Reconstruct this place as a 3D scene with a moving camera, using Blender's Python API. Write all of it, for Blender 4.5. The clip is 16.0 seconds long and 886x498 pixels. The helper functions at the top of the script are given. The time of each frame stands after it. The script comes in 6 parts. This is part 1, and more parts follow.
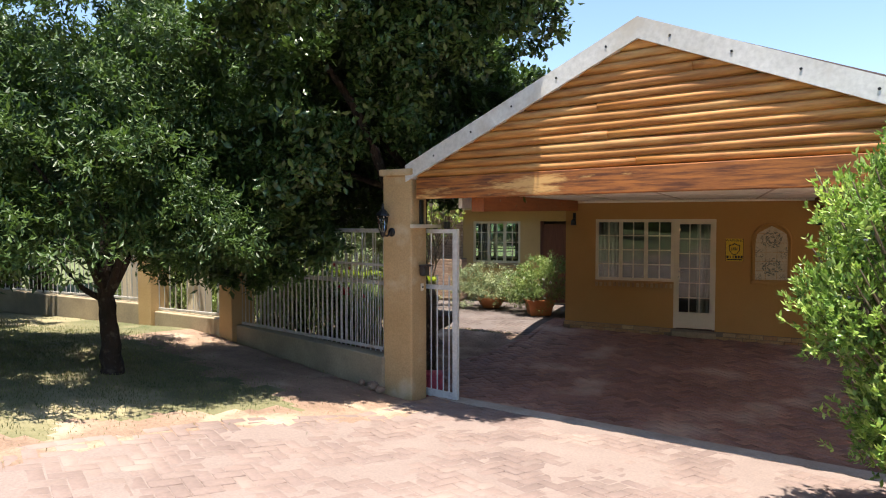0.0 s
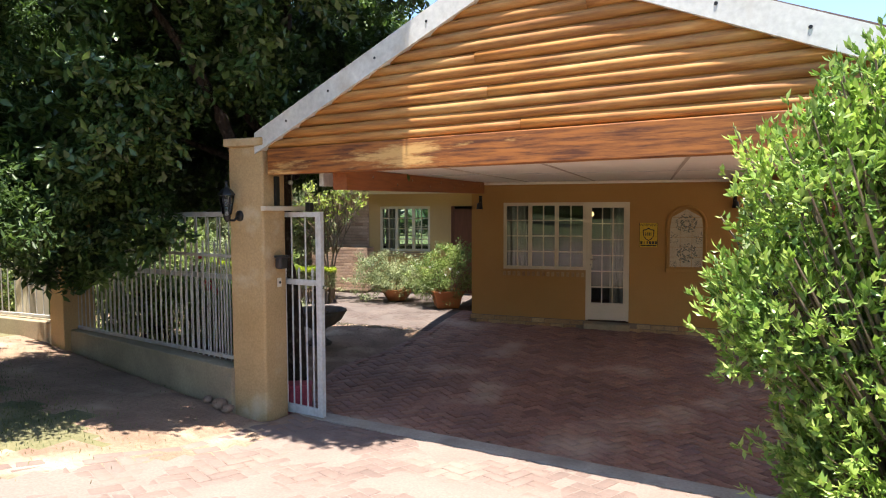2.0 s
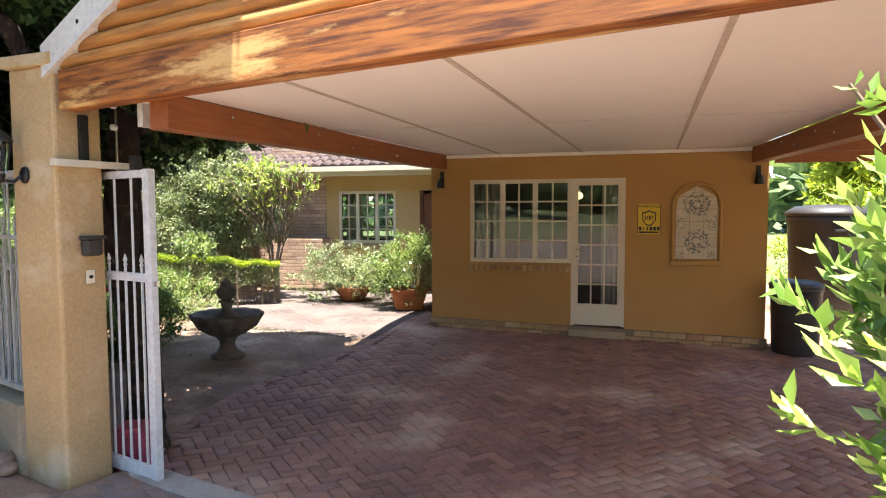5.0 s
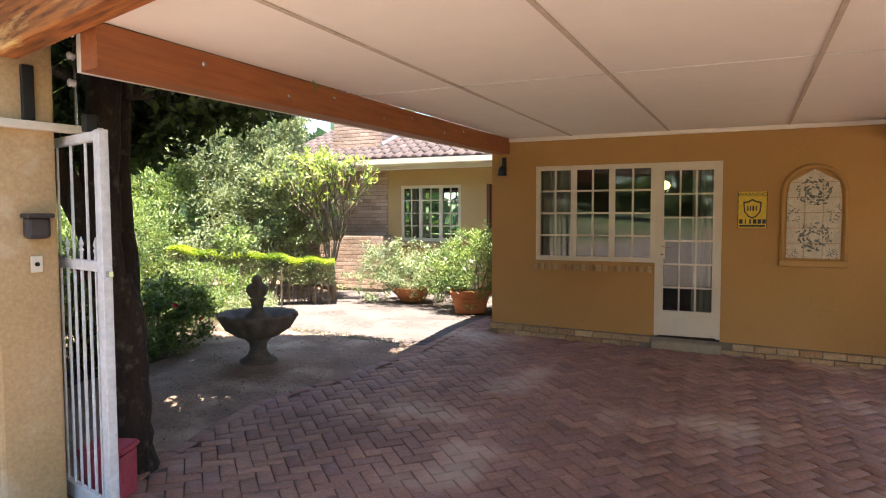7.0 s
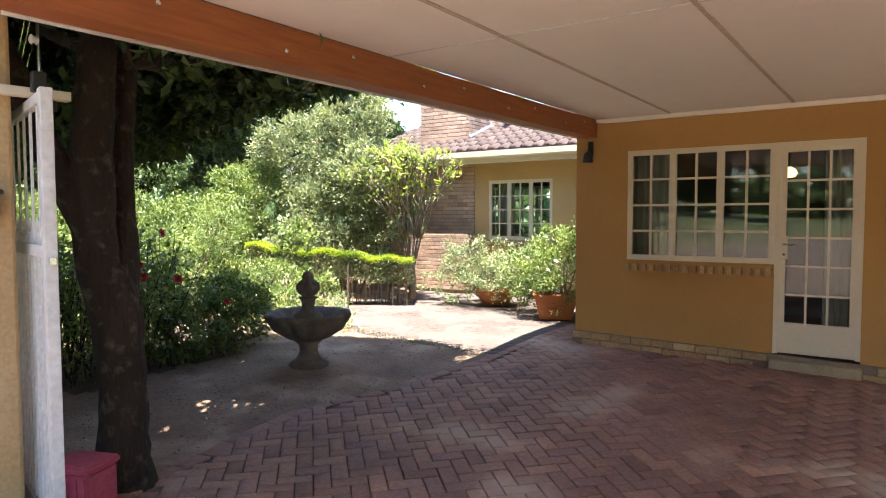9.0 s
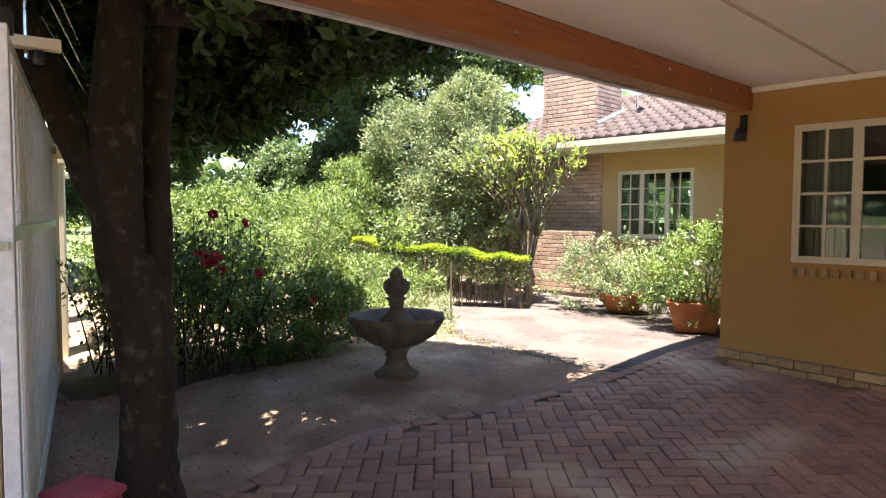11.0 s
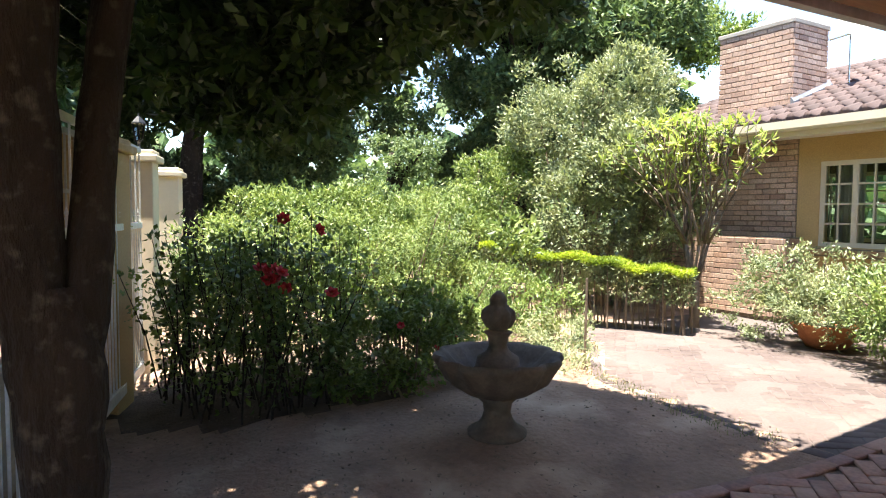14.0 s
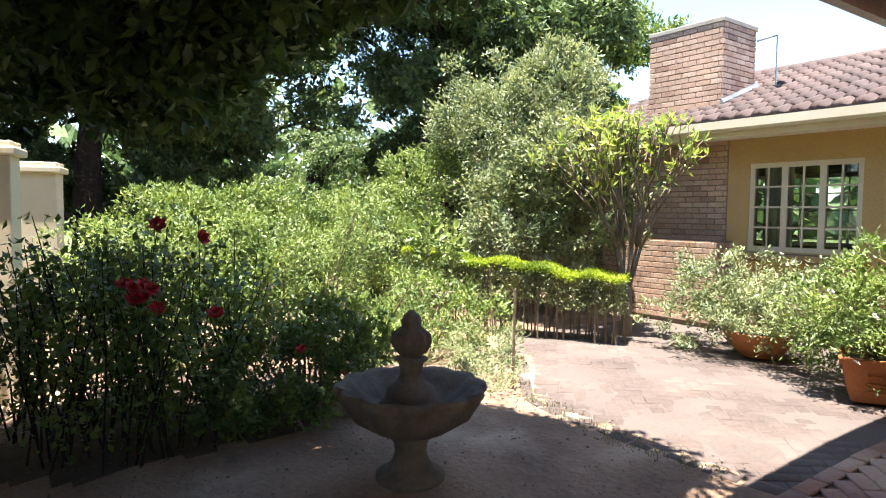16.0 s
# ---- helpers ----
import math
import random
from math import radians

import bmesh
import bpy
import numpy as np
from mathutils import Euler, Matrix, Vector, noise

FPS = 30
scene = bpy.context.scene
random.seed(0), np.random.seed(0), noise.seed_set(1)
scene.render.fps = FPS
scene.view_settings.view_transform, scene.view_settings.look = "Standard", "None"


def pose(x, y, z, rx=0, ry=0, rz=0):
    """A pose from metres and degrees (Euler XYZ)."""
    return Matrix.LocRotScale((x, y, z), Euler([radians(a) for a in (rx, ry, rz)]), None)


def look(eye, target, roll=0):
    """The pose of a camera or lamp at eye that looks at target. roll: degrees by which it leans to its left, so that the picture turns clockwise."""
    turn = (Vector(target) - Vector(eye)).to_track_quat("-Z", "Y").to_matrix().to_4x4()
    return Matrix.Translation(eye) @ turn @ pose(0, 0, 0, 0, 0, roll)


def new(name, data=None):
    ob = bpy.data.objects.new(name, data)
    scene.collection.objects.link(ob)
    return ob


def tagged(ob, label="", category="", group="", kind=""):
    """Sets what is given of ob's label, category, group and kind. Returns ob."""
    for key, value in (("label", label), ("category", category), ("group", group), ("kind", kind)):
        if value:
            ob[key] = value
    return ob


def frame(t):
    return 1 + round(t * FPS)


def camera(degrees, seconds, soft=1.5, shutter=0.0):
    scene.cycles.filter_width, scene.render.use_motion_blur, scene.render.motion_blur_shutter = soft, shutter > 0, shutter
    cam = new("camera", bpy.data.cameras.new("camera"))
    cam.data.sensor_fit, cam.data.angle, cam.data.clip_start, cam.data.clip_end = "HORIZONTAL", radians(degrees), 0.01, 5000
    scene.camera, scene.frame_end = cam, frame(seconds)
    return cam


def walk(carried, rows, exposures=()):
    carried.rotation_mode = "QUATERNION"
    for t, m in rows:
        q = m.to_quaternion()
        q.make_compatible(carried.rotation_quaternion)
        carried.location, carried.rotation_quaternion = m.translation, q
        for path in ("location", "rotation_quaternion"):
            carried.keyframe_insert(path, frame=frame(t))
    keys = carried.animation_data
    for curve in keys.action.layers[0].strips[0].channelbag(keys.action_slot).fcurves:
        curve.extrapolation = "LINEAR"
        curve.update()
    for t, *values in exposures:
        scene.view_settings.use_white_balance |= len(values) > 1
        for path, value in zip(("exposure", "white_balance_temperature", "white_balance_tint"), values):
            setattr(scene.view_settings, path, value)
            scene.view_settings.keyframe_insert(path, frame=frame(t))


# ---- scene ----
cam = camera(69.6, 16.0, soft=1.1)
PATH = [
    (0, (-0.244, 0.057, 2.032), (-0.989, 1.911, 1.953), -0.0),
    (0.5, (-0.236, 0.361, 2.054), (-0.912, 2.241, 1.963), -0.1),
    (1, (-0.188, 0.714, 2.061), (-0.801, 2.616, 1.958), -0.2),
    (1.5, (-0.144, 1.048, 2.025), (-0.707, 2.964, 1.915), -0.1),
    (2, (-0.052, 1.477, 1.965), (-0.596, 3.398, 1.848), -0.2),
    (2.5, (-0.033, 1.876, 1.888), (-0.566, 3.8, 1.772), -0.2),
    (3, (0.024, 2.281, 1.841), (-0.506, 4.205, 1.721), -0.2),
    (3.5, (0.056, 2.639, 1.803), (-0.471, 4.565, 1.682), -0.3),
    (4, (0.035, 3.032, 1.776), (-0.488, 4.958, 1.651), -0.2),
    (6.5, (0.024, 4.626, 1.562), (-0.676, 6.496, 1.448), -0.2),
    (7, (0.004, 4.88, 1.526), (-0.786, 6.714, 1.415), -0.2),
    (7.5, (0.032, 5.115, 1.49), (-0.841, 6.911, 1.383), -0.3),
    (8, (0.108, 5.372, 1.462), (-0.852, 7.124, 1.358), -0.3),
    (10.5, (-0.242, 6.541, 1.331), (-1.557, 8.044, 1.229), 0.2),
    (11, (-0.337, 6.774, 1.322), (-1.752, 8.184, 1.219), 0.2),
    (11.5, (-0.429, 7.015, 1.332), (-1.943, 8.318, 1.227), 0.1),
    (12, (-0.525, 7.233, 1.363), (-2.144, 8.402, 1.245), 0.3),
    (12.5, (-0.691, 7.447, 1.375), (-2.381, 8.511, 1.257), 0.2),
    (13, (-0.839, 7.665, 1.395), (-2.564, 8.668, 1.27), 0.3),
    (13.5, (-0.997, 7.854, 1.411), (-2.723, 8.856, 1.288), 0.4),
    (14, (-1.174, 8.015, 1.382), (-2.898, 9.023, 1.269), 0.4),
    (14.5, (-1.329, 8.143, 1.399), (-3.04, 9.171, 1.286), 0.4),
    (15, (-1.457, 8.298, 1.394), (-3.138, 9.376, 1.282), 0.5),
    (15.5, (-1.557, 8.43, 1.416), (-3.206, 9.555, 1.3), 0.6),
    (16, (-1.626, 8.48, 1.422), (-3.236, 9.661, 1.308), 0.6),
]
EXPOSURES = [(0.0, 1.4), (1.5, 1.57), (3.0, 1.95), (4.0, 2.17), (6.5, 2.63), (8.0, 2.6), (11.0, 2.5), (13.0, 2.48), (16.0, 2.25)]
walk(cam, [(t, look(eye, target, roll)) for t, eye, target, roll in PATH], EXPOSURES)

# ---- world and light ----
SUN_DIR = Vector((0.05, -0.14, 1.0)).normalized()
world = bpy.data.worlds.new("sky")
scene.world = world
world.use_nodes = True
wn = world.node_tree
wn.nodes.clear()
sky = wn.nodes.new("ShaderNodeTexSky")
sky.sky_type = "NISHITA"
sky.sun_disc = False
sky.sun_elevation = math.asin(SUN_DIR.z)
sky.sun_rotation = math.atan2(SUN_DIR.x, SUN_DIR.y)
sky.dust_density = 0.4
sky.ozone_density = 1.6
bgn = wn.nodes.new("ShaderNodeBackground")
bgn.inputs["Strength"].default_value = 0.105
won = wn.nodes.new("ShaderNodeOutputWorld")
wn.links.new(sky.outputs[0], bgn.inputs["Color"])
wn.links.new(bgn.outputs[0], won.inputs["Surface"])
sun = bpy.data.lights.new("sun", "SUN")
sun.energy, sun.angle, sun.color = 5.0, radians(0.53), (1.0, 0.935, 0.83)
new("sun", sun).matrix_world = look(SUN_DIR * 40, (0, 0, 0))

# ---- materials ----
def nodes_of(name):
    m = bpy.data.materials.new(name)
    m.use_nodes = True
    t = m.node_tree
    b = t.nodes["Principled BSDF"]
    return m, t, b


def ramp(t, stops, fac):
    r = t.nodes.new("ShaderNodeValToRGB")
    els = r.color_ramp.elements
    els[0].position, els[0].color = stops[0][0], (*stops[0][1], 1)
    els[1].position, els[1].color = stops[-1][0], (*stops[-1][1], 1)
    for p, c in stops[1:-1]:
        els.new(p).color = (*c, 1)
    t.links.new(fac, r.inputs[0])
    return r.outputs[0]


def noise_tex(t, scale, detail=4.0, stretch=(1, 1, 1), rough=0.55):
    tc = t.nodes.new("ShaderNodeTexCoord")
    mp = t.nodes.new("ShaderNodeMapping")
    mp.inputs["Scale"].default_value = stretch
    n = t.nodes.new("ShaderNodeTexNoise")
    n.inputs["Scale"].default_value, n.inputs["Detail"].default_value = scale, detail
    n.inputs["Roughness"].default_value = rough
    t.links.new(tc.outputs["Object"], mp.inputs[0])
    t.links.new(mp.outputs[0], n.inputs["Vector"])
    return n.outputs["Fac"]


def blend(t, a, b, fac, mode="MIX"):
    m = t.nodes.new("ShaderNodeMix")
    m.data_type, m.blend_type = "RGBA", mode
    for sock, v in ((m.inputs[6], a), (m.inputs[7], b), (m.inputs[0], fac)):
        if isinstance(v, (int, float)):
            sock.default_value = v
        elif isinstance(v, tuple):
            sock.default_value = (*v, 1)
        else:
            t.links.new(v, sock)
    return m.outputs[2]


def bump(t, b, height, strength, dist):
    n = t.nodes.new("ShaderNodeBump")
    n.inputs["Strength"].default_value, n.inputs["Distance"].default_value = strength, dist
    t.links.new(height, n.inputs["Height"])
    t.links.new(n.outputs[0], b.inputs["Normal"])


def surface(name, dark, light, coarse=1.5, fine=40.0, rough=0.8, relief=0.15, depth=0.004, metal=0.0, stretch=(1, 1, 1), stain=None, stain_scale=0.7, mottle=0.72):
    """Two scales of variation over one paint, stone or soil."""
    m, t, b = nodes_of(name)
    c = ramp(t, ((0.3, dark), (0.7, light)), noise_tex(t, coarse, 5, stretch))
    f = noise_tex(t, fine, 4, stretch)
    c = blend(t, c, ramp(t, ((0.25, (mottle, mottle, mottle)), (0.75, (1.0, 1.0, 1.0))), f), 1.0, "MULTIPLY")
    if stain:
        k = ramp(t, ((0.55, (0, 0, 0)), (0.72, (1, 1, 1))), noise_tex(t, stain_scale, 6))
        c = blend(t, c, stain, k)
    t.links.new(c, b.inputs["Base Color"])
    b.inputs["Roughness"].default_value, b.inputs["Metallic"].default_value = rough, metal
    bump(t, b, f, relief, depth)
    return m


def piece(name, colours, rough=0.85, relief=0.3, by_object=True, dirt=0.5, patch=None):
    """Bricks and tiles: a colour of its own for each piece."""
    m, t, b = nodes_of(name)
    src = t.nodes.new("ShaderNodeObjectInfo").outputs["Random"] if by_object else t.nodes.new("ShaderNodeNewGeometry").outputs["Random Per Island"]
    stops = [(i / (len(colours) - 1), c) for i, c in enumerate(colours)]
    c = ramp(t, stops, src)
    tc = t.nodes.new("ShaderNodeNewGeometry")
    n = t.nodes.new("ShaderNodeTexNoise")
    n.inputs["Scale"].default_value, n.inputs["Detail"].default_value = 38, 5
    t.links.new(tc.outputs["Position"], n.inputs["Vector"])
    n2 = t.nodes.new("ShaderNodeTexNoise")
    n2.inputs["Scale"].default_value, n2.inputs["Detail"].default_value = 0.9, 4
    t.links.new(tc.outputs["Position"], n2.inputs["Vector"])
    c = blend(t, c, ramp(t, ((0.3, (0.55, 0.55, 0.55)), (0.7, (1.08, 1.05, 1.0))), n.outputs["Fac"]), dirt, "MULTIPLY")
    c = blend(t, c, ramp(t, ((0.35, (0.62, 0.6, 0.6)), (0.65, (1.05, 1.03, 1.0))), n2.outputs["Fac"]), 0.8, "MULTIPLY")
    if patch:
        k = ramp(t, ((0.56, (0, 0, 0)), (0.7, (0.7, 0.7, 0.7))), n2.outputs["Fac"])
        c = blend(t, c, patch, k)
    t.links.new(c, b.inputs["Base Color"])
    b.inputs["Roughness"].default_value = rough
    bump(t, b, n.outputs["Fac"], relief, 0.004)
    return m


def leaf_mat(name, colours, gloss=0.45, glow=0.35):
    m, t, b = nodes_of(name)
    g = t.nodes.new("ShaderNodeNewGeometry")
    c = ramp(t, [(i / (len(colours) - 1), k) for i, k in enumerate(colours)], g.outputs["Random Per Island"])
    n = t.nodes.new("ShaderNodeTexNoise")
    n.inputs["Scale"].default_value, n.inputs["Detail"].default_value = 3.2, 3
    t.links.new(g.outputs["Position"], n.inputs["Vector"])
    c = blend(t, c, ramp(t, ((0.36, (0.5, 0.58, 0.55)), (0.62, (1.12, 1.08, 0.95))), n.outputs["Fac"]), 1.0, "MULTIPLY")
    t.links.new(c, b.inputs["Base Color"])
    b.inputs["Roughness"].default_value = gloss
    tr = t.nodes.new("ShaderNodeBsdfTranslucent")
    t.links.new(blend(t, c, (1.2, 1.25, 0.7), 0.6, "MULTIPLY"), tr.inputs["Color"])
    mx = t.nodes.new("ShaderNodeMixShader")
    mx.inputs[0].default_value = glow
    t.links.new(b.outputs[0], mx.inputs[1])
    t.links.new(tr.outputs[0], mx.inputs[2])
    t.links.new(mx.outputs[0], t.nodes["Material Output"].inputs["Surface"])
    return m


def wood(name, dark, light, worn, axis="X", rough=0.6, lo=0.25, hi=0.7, wear=(0.5, 0.68)):
    m, t, b = nodes_of(name)
    st = {"X": (0.5, 7, 7), "Y": (7, 0.5, 7), "Z": (7, 7, 0.5)}[axis]
    grain = noise_tex(t, 5.0, 8, st, 0.65)
    c = ramp(t, ((lo, dark), (hi, light)), grain)
    k = ramp(t, ((wear[0], (0, 0, 0)), (wear[1], (1, 1, 1))), noise_tex(t, 1.7, 7, {"X": (0.5, 3, 3), "Y": (3, 0.5, 3), "Z": (3, 3, 0.5)}[axis], 0.7))
    c = blend(t, c, worn, k)
    info = t.nodes.new("ShaderNodeObjectInfo")
    c = blend(t, c, ramp(t, ((0.0, (0.72, 0.72, 0.72)), (1.0, (1.12, 1.1, 1.05))), info.outputs["Random"]), 0.9, "MULTIPLY")
    t.links.new(c, b.inputs["Base Color"])
    b.inputs["Roughness"].default_value = rough
    bump(t, b, grain, 0.3, 0.004)
    return m


def glass_mat(name):
    m, t, b = nodes_of(name)
    t.nodes.remove(b)
    tr = t.nodes.new("ShaderNodeBsdfTransparent")
    tr.inputs[0].default_value = (0.86, 0.9, 0.88, 1)
    gl = t.nodes.new("ShaderNodeBsdfGlossy")
    gl.inputs["Roughness"].default_value = 0.02
    fr = t.nodes.new("ShaderNodeFresnel")
    fr.inputs[0].default_value = 1.52
    mx = t.nodes.new("ShaderNodeMixShader")
    t.links.new(fr.outputs[0], mx.inputs[0])
    t.links.new(tr.outputs[0], mx.inputs[1])
    t.links.new(gl.outputs[0], mx.inputs[2])
    t.links.new(mx.outputs[0], t.nodes["Material Output"].inputs["Surface"])
    return m


PLASTER = surface("ochre_plaster", (0.45, 0.245, 0.075), (0.52, 0.29, 0.096), 0.6, 60, 0.85, 0.14, 0.003, mottle=0.86, stain=(0.42, 0.225, 0.07), stain_scale=0.5)
PILLAR_PLASTER = surface("pillar_plaster", (0.50, 0.33, 0.15), (0.58, 0.40, 0.20), 1.6, 50, 0.85, 0.15, 0.004, stain=(0.62, 0.52, 0.36), stain_scale=1.8)
LOW_PLASTER = surface("weathered_plaster", (0.30, 0.24, 0.16), (0.46, 0.37, 0.24), 2.0, 40, 0.9, 0.2, 0.005, stain=(0.2, 0.17, 0.12))
HOUSE_PLASTER = surface("cream_plaster", (0.56, 0.37, 0.16), (0.64, 0.44, 0.2), 0.8, 60, 0.85, 0.12, 0.003)
CEIL = surface("ceiling_board", (0.86, 0.785, 0.69), (0.91, 0.83, 0.74), 0.5, 6, 0.75, 0.01, 0.001, mottle=0.96)
STRIP = surface("joint_strip", (0.58, 0.46, 0.36), (0.68, 0.55, 0.44), 3, 25, 0.7, 0.05, 0.002)
WHITE = surface("white_barge", (0.62, 0.6, 0.56), (0.86, 0.85, 0.82), 1.2, 20, 0.6, 0.08, 0.003, stain=(0.5, 0.45, 0.38), stain_scale=2.2)
CREAM = surface("cream_paint", (0.66, 0.57, 0.42), (0.74, 0.65, 0.5), 1.2, 30, 0.5, 0.05, 0.002, mottle=0.93)
GATE_WHITE = surface("white_gate_paint", (0.64, 0.63, 0.61), (0.76, 0.76, 0.75), 4, 30, 0.4, 0.05, 0.001)
# white paint greyed to carry the trees' shade; the brown stain is rust
FENCE_SHADED_WHITE = surface("shaded_fence_paint", (0.44, 0.42, 0.39), (0.58, 0.56, 0.53), 4, 30, 0.5, 0.05, 0.001, stain=(0.36, 0.29, 0.22), stain_scale=9)
BLACK = surface("black_metal", (0.015, 0.015, 0.016), (0.03, 0.03, 0.03), 6, 60, 0.45, 0.1, 0.001, 0.3)
CHROME = surface("chrome", (0.7, 0.7, 0.7), (0.8, 0.8, 0.8), 6, 60, 0.25, 0.02, 0.001, 1.0)
LOG = wood("varnished_log", (0.26, 0.09, 0.022), (0.6, 0.27, 0.07), (0.66, 0.38, 0.14), "X", lo=0.3, hi=0.64)
BEAM = wood("weathered_beam", (0.1, 0.03, 0.01), (0.4, 0.14, 0.03), (0.64, 0.38, 0.14), "X", lo=0.36, hi=0.6, wear=(0.55, 0.64))
SIDE_BEAM = wood("red_stained_beam", (0.204, 0.056, 0.0175), (0.367, 0.118, 0.0341), (0.306, 0.0952, 0.0292), "Y")
DOOR_WOOD = wood("dark_door_wood", (0.1, 0.03, 0.015), (0.18, 0.06, 0.03), (0.16, 0.06, 0.03), "Z")
BARK = surface("dark_bark", (0.015, 0.009, 0.006), (0.05, 0.03, 0.019), 6, 34, 0.95, 1.0, 0.04, stretch=(1, 1, 0.35), stain=(0.1, 0.078, 0.058), stain_scale=13)
TWIG = surface("grey_twig", (0.14, 0.1, 0.07), (0.28, 0.21, 0.15), 6, 30, 0.9, 0.3, 0.01)
SOIL = surface("dry_soil", (0.22, 0.14, 0.098), (0.39, 0.26, 0.18), 2.1, 26, 0.95, 0.9, 0.03, stain=(0.47, 0.35, 0.25), stain_scale=1.3)
BED_SOIL = surface("dark_bed_soil", (0.07, 0.047, 0.034), (0.14, 0.096, 0.07), 5, 40, 0.95, 0.9, 0.03)
LAWN = surface("lawn_soil", (0.10, 0.11, 0.045), (0.24, 0.21, 0.11), 0.7, 30, 0.95, 0.7, 0.02, stain=(0.36, 0.29, 0.17), stain_scale=0.8)
FARGROUND = surface("far_grass", (0.08, 0.11, 0.035), (0.16, 0.18, 0.07), 0.3, 8, 0.95, 0.5, 0.03)
SAND = surface("joint_sand", (0.12, 0.09, 0.075), (0.2, 0.15, 0.12), 2, 50, 0.95, 0.5, 0.006)
CONCRETE = surface("concrete_strip", (0.36, 0.32, 0.27), (0.5, 0.45, 0.39), 2.5, 45, 0.9, 0.35, 0.006, stain=(0.25, 0.21, 0.18), stain_scale=2)
# weathered stone, its colour also darkened for the shade under the tree
STONE = surface("weathered_shaded_stone", (0.0919, 0.0668, 0.0486), (0.201, 0.149, 0.107), 5, 45, 0.9, 0.5, 0.008, stain=(0.0551, 0.0432, 0.0312), stain_scale=4)
TERRACOTTA = surface("terracotta", (0.42, 0.14, 0.05), (0.56, 0.22, 0.085), 3, 40, 0.75, 0.2, 0.004)
YELLOW = surface("yellow_sign", (0.75, 0.5, 0.02), (0.82, 0.56, 0.03), 3, 30, 0.45, 0.02, 0.001)
INK = surface("black_ink", (0.02, 0.02, 0.015), (0.03, 0.03, 0.025), 5, 30, 0.6, 0.02, 0.001)
TILE_CREAM = surface("aged_cream_tile", (0.58, 0.48, 0.34), (0.72, 0.62, 0.47), 6, 50, 0.35, 0.1, 0.002)
TILE_INK = surface("grey_green_glaze", (0.14, 0.15, 0.13), (0.26, 0.26, 0.22), 8, 50, 0.4, 0.05, 0.001)
CURTAIN = surface("net_curtain", (0.5, 0.46, 0.38), (0.62, 0.58, 0.5), 4, 60, 0.9, 0.2, 0.003)
# indoor gloom is put into this colour, so rooms read dim behind glass
ROOM = surface("darkened_room_wall", (0.09, 0.075, 0.055), (0.13, 0.11, 0.08), 2, 30, 0.9, 0.05, 0.002)
PLASTIC = surface("dark_plastic", (0.025, 0.02, 0.02), (0.045, 0.038, 0.036), 4, 40, 0.5, 0.1, 0.002)
PINK = surface("faded_red_plastic", (0.42, 0.06, 0.1), (0.5, 0.1, 0.14), 5, 40, 0.6, 0.1, 0.002)
PORCELAIN = surface("white_insulator", (0.75, 0.73, 0.7), (0.82, 0.8, 0.78), 5, 40, 0.3, 0.02, 0.001)
PETAL = surface("red_petal", (0.42, 0.01, 0.02), (0.6, 0.03, 0.05), 20, 60, 0.6, 0.1, 0.002)
PETAL_WHITE = surface("white_petal", (0.75, 0.72, 0.68), (0.85, 0.83, 0.8), 20, 60, 0.6, 0.1, 0.002)
LEAD = surface("roof_flashing", (0.2, 0.21, 0.23), (0.32, 0.33, 0.36), 4, 30, 0.5, 0.1, 0.002, 0.4)
CANVAS = surface("white_canvas", (0.78, 0.77, 0.75), (0.86, 0.85, 0.84), 2, 30, 0.8, 0.05, 0.002)
PAVER = piece("carport_paver", ((0.254, 0.134, 0.104), (0.388, 0.205, 0.149), (0.328, 0.18, 0.149), (0.463, 0.26, 0.186), (0.299, 0.174, 0.156)), 0.7, 0.35, True, 0.7, (0.507, 0.394, 0.297))
PAVER_J = piece("carport_paver_joined", ((0.254, 0.134, 0.104), (0.388, 0.205, 0.149), (0.328, 0.18, 0.149), (0.463, 0.26, 0.186), (0.299, 0.174, 0.156)), 0.7, 0.35, False, 0.7, (0.507, 0.394, 0.297))
PAVER_SUN = piece("faded_drive_paver", ((0.225, 0.165, 0.146), (0.252, 0.184, 0.161), (0.24, 0.177, 0.158), (0.266, 0.2, 0.174)), 0.95, 0.2, False, 0.3, (0.268, 0.214, 0.181))
DRIVE_SAND = surface("pale_joint_sand", (0.23, 0.172, 0.15), (0.265, 0.203, 0.177), 2, 50, 0.95, 0.3, 0.004)
FACEBRICK = piece("face_brick", ((0.53, 0.35, 0.26), (0.66, 0.46, 0.355), (0.6, 0.425, 0.335), (0.74, 0.55, 0.44), (0.4, 0.25, 0.19)), 0.9, 0.4, True, 0.85)
SILL_BRICK = piece("tan_sill_brick", ((0.5, 0.33, 0.17), (0.6, 0.43, 0.24), (0.44, 0.25, 0.13), (0.64, 0.48, 0.28), (0.54, 0.36, 0.19)), 0.9, 0.4, True, 0.7)
# dusty path: drive paver colours darkened to offset strong sun at high exposure
PATH_PAVER = piece("dusty_dimmed_path_paver", ((0.12, 0.091, 0.083), (0.137, 0.105, 0.097), (0.13, 0.1, 0.092), (0.143, 0.113, 0.104)), 0.95, 0.2, False, 0.5, (0.152, 0.125, 0.111))
PATH_SAND = surface("dusty_dimmed_path_sand", (0.118, 0.092, 0.083), (0.147, 0.118, 0.107), 2, 50, 0.95, 0.3, 0.004)
MORTAR = surface("mortar", (0.2, 0.155, 0.115), (0.29, 0.23, 0.17), 5, 60, 0.95, 0.4, 0.004)
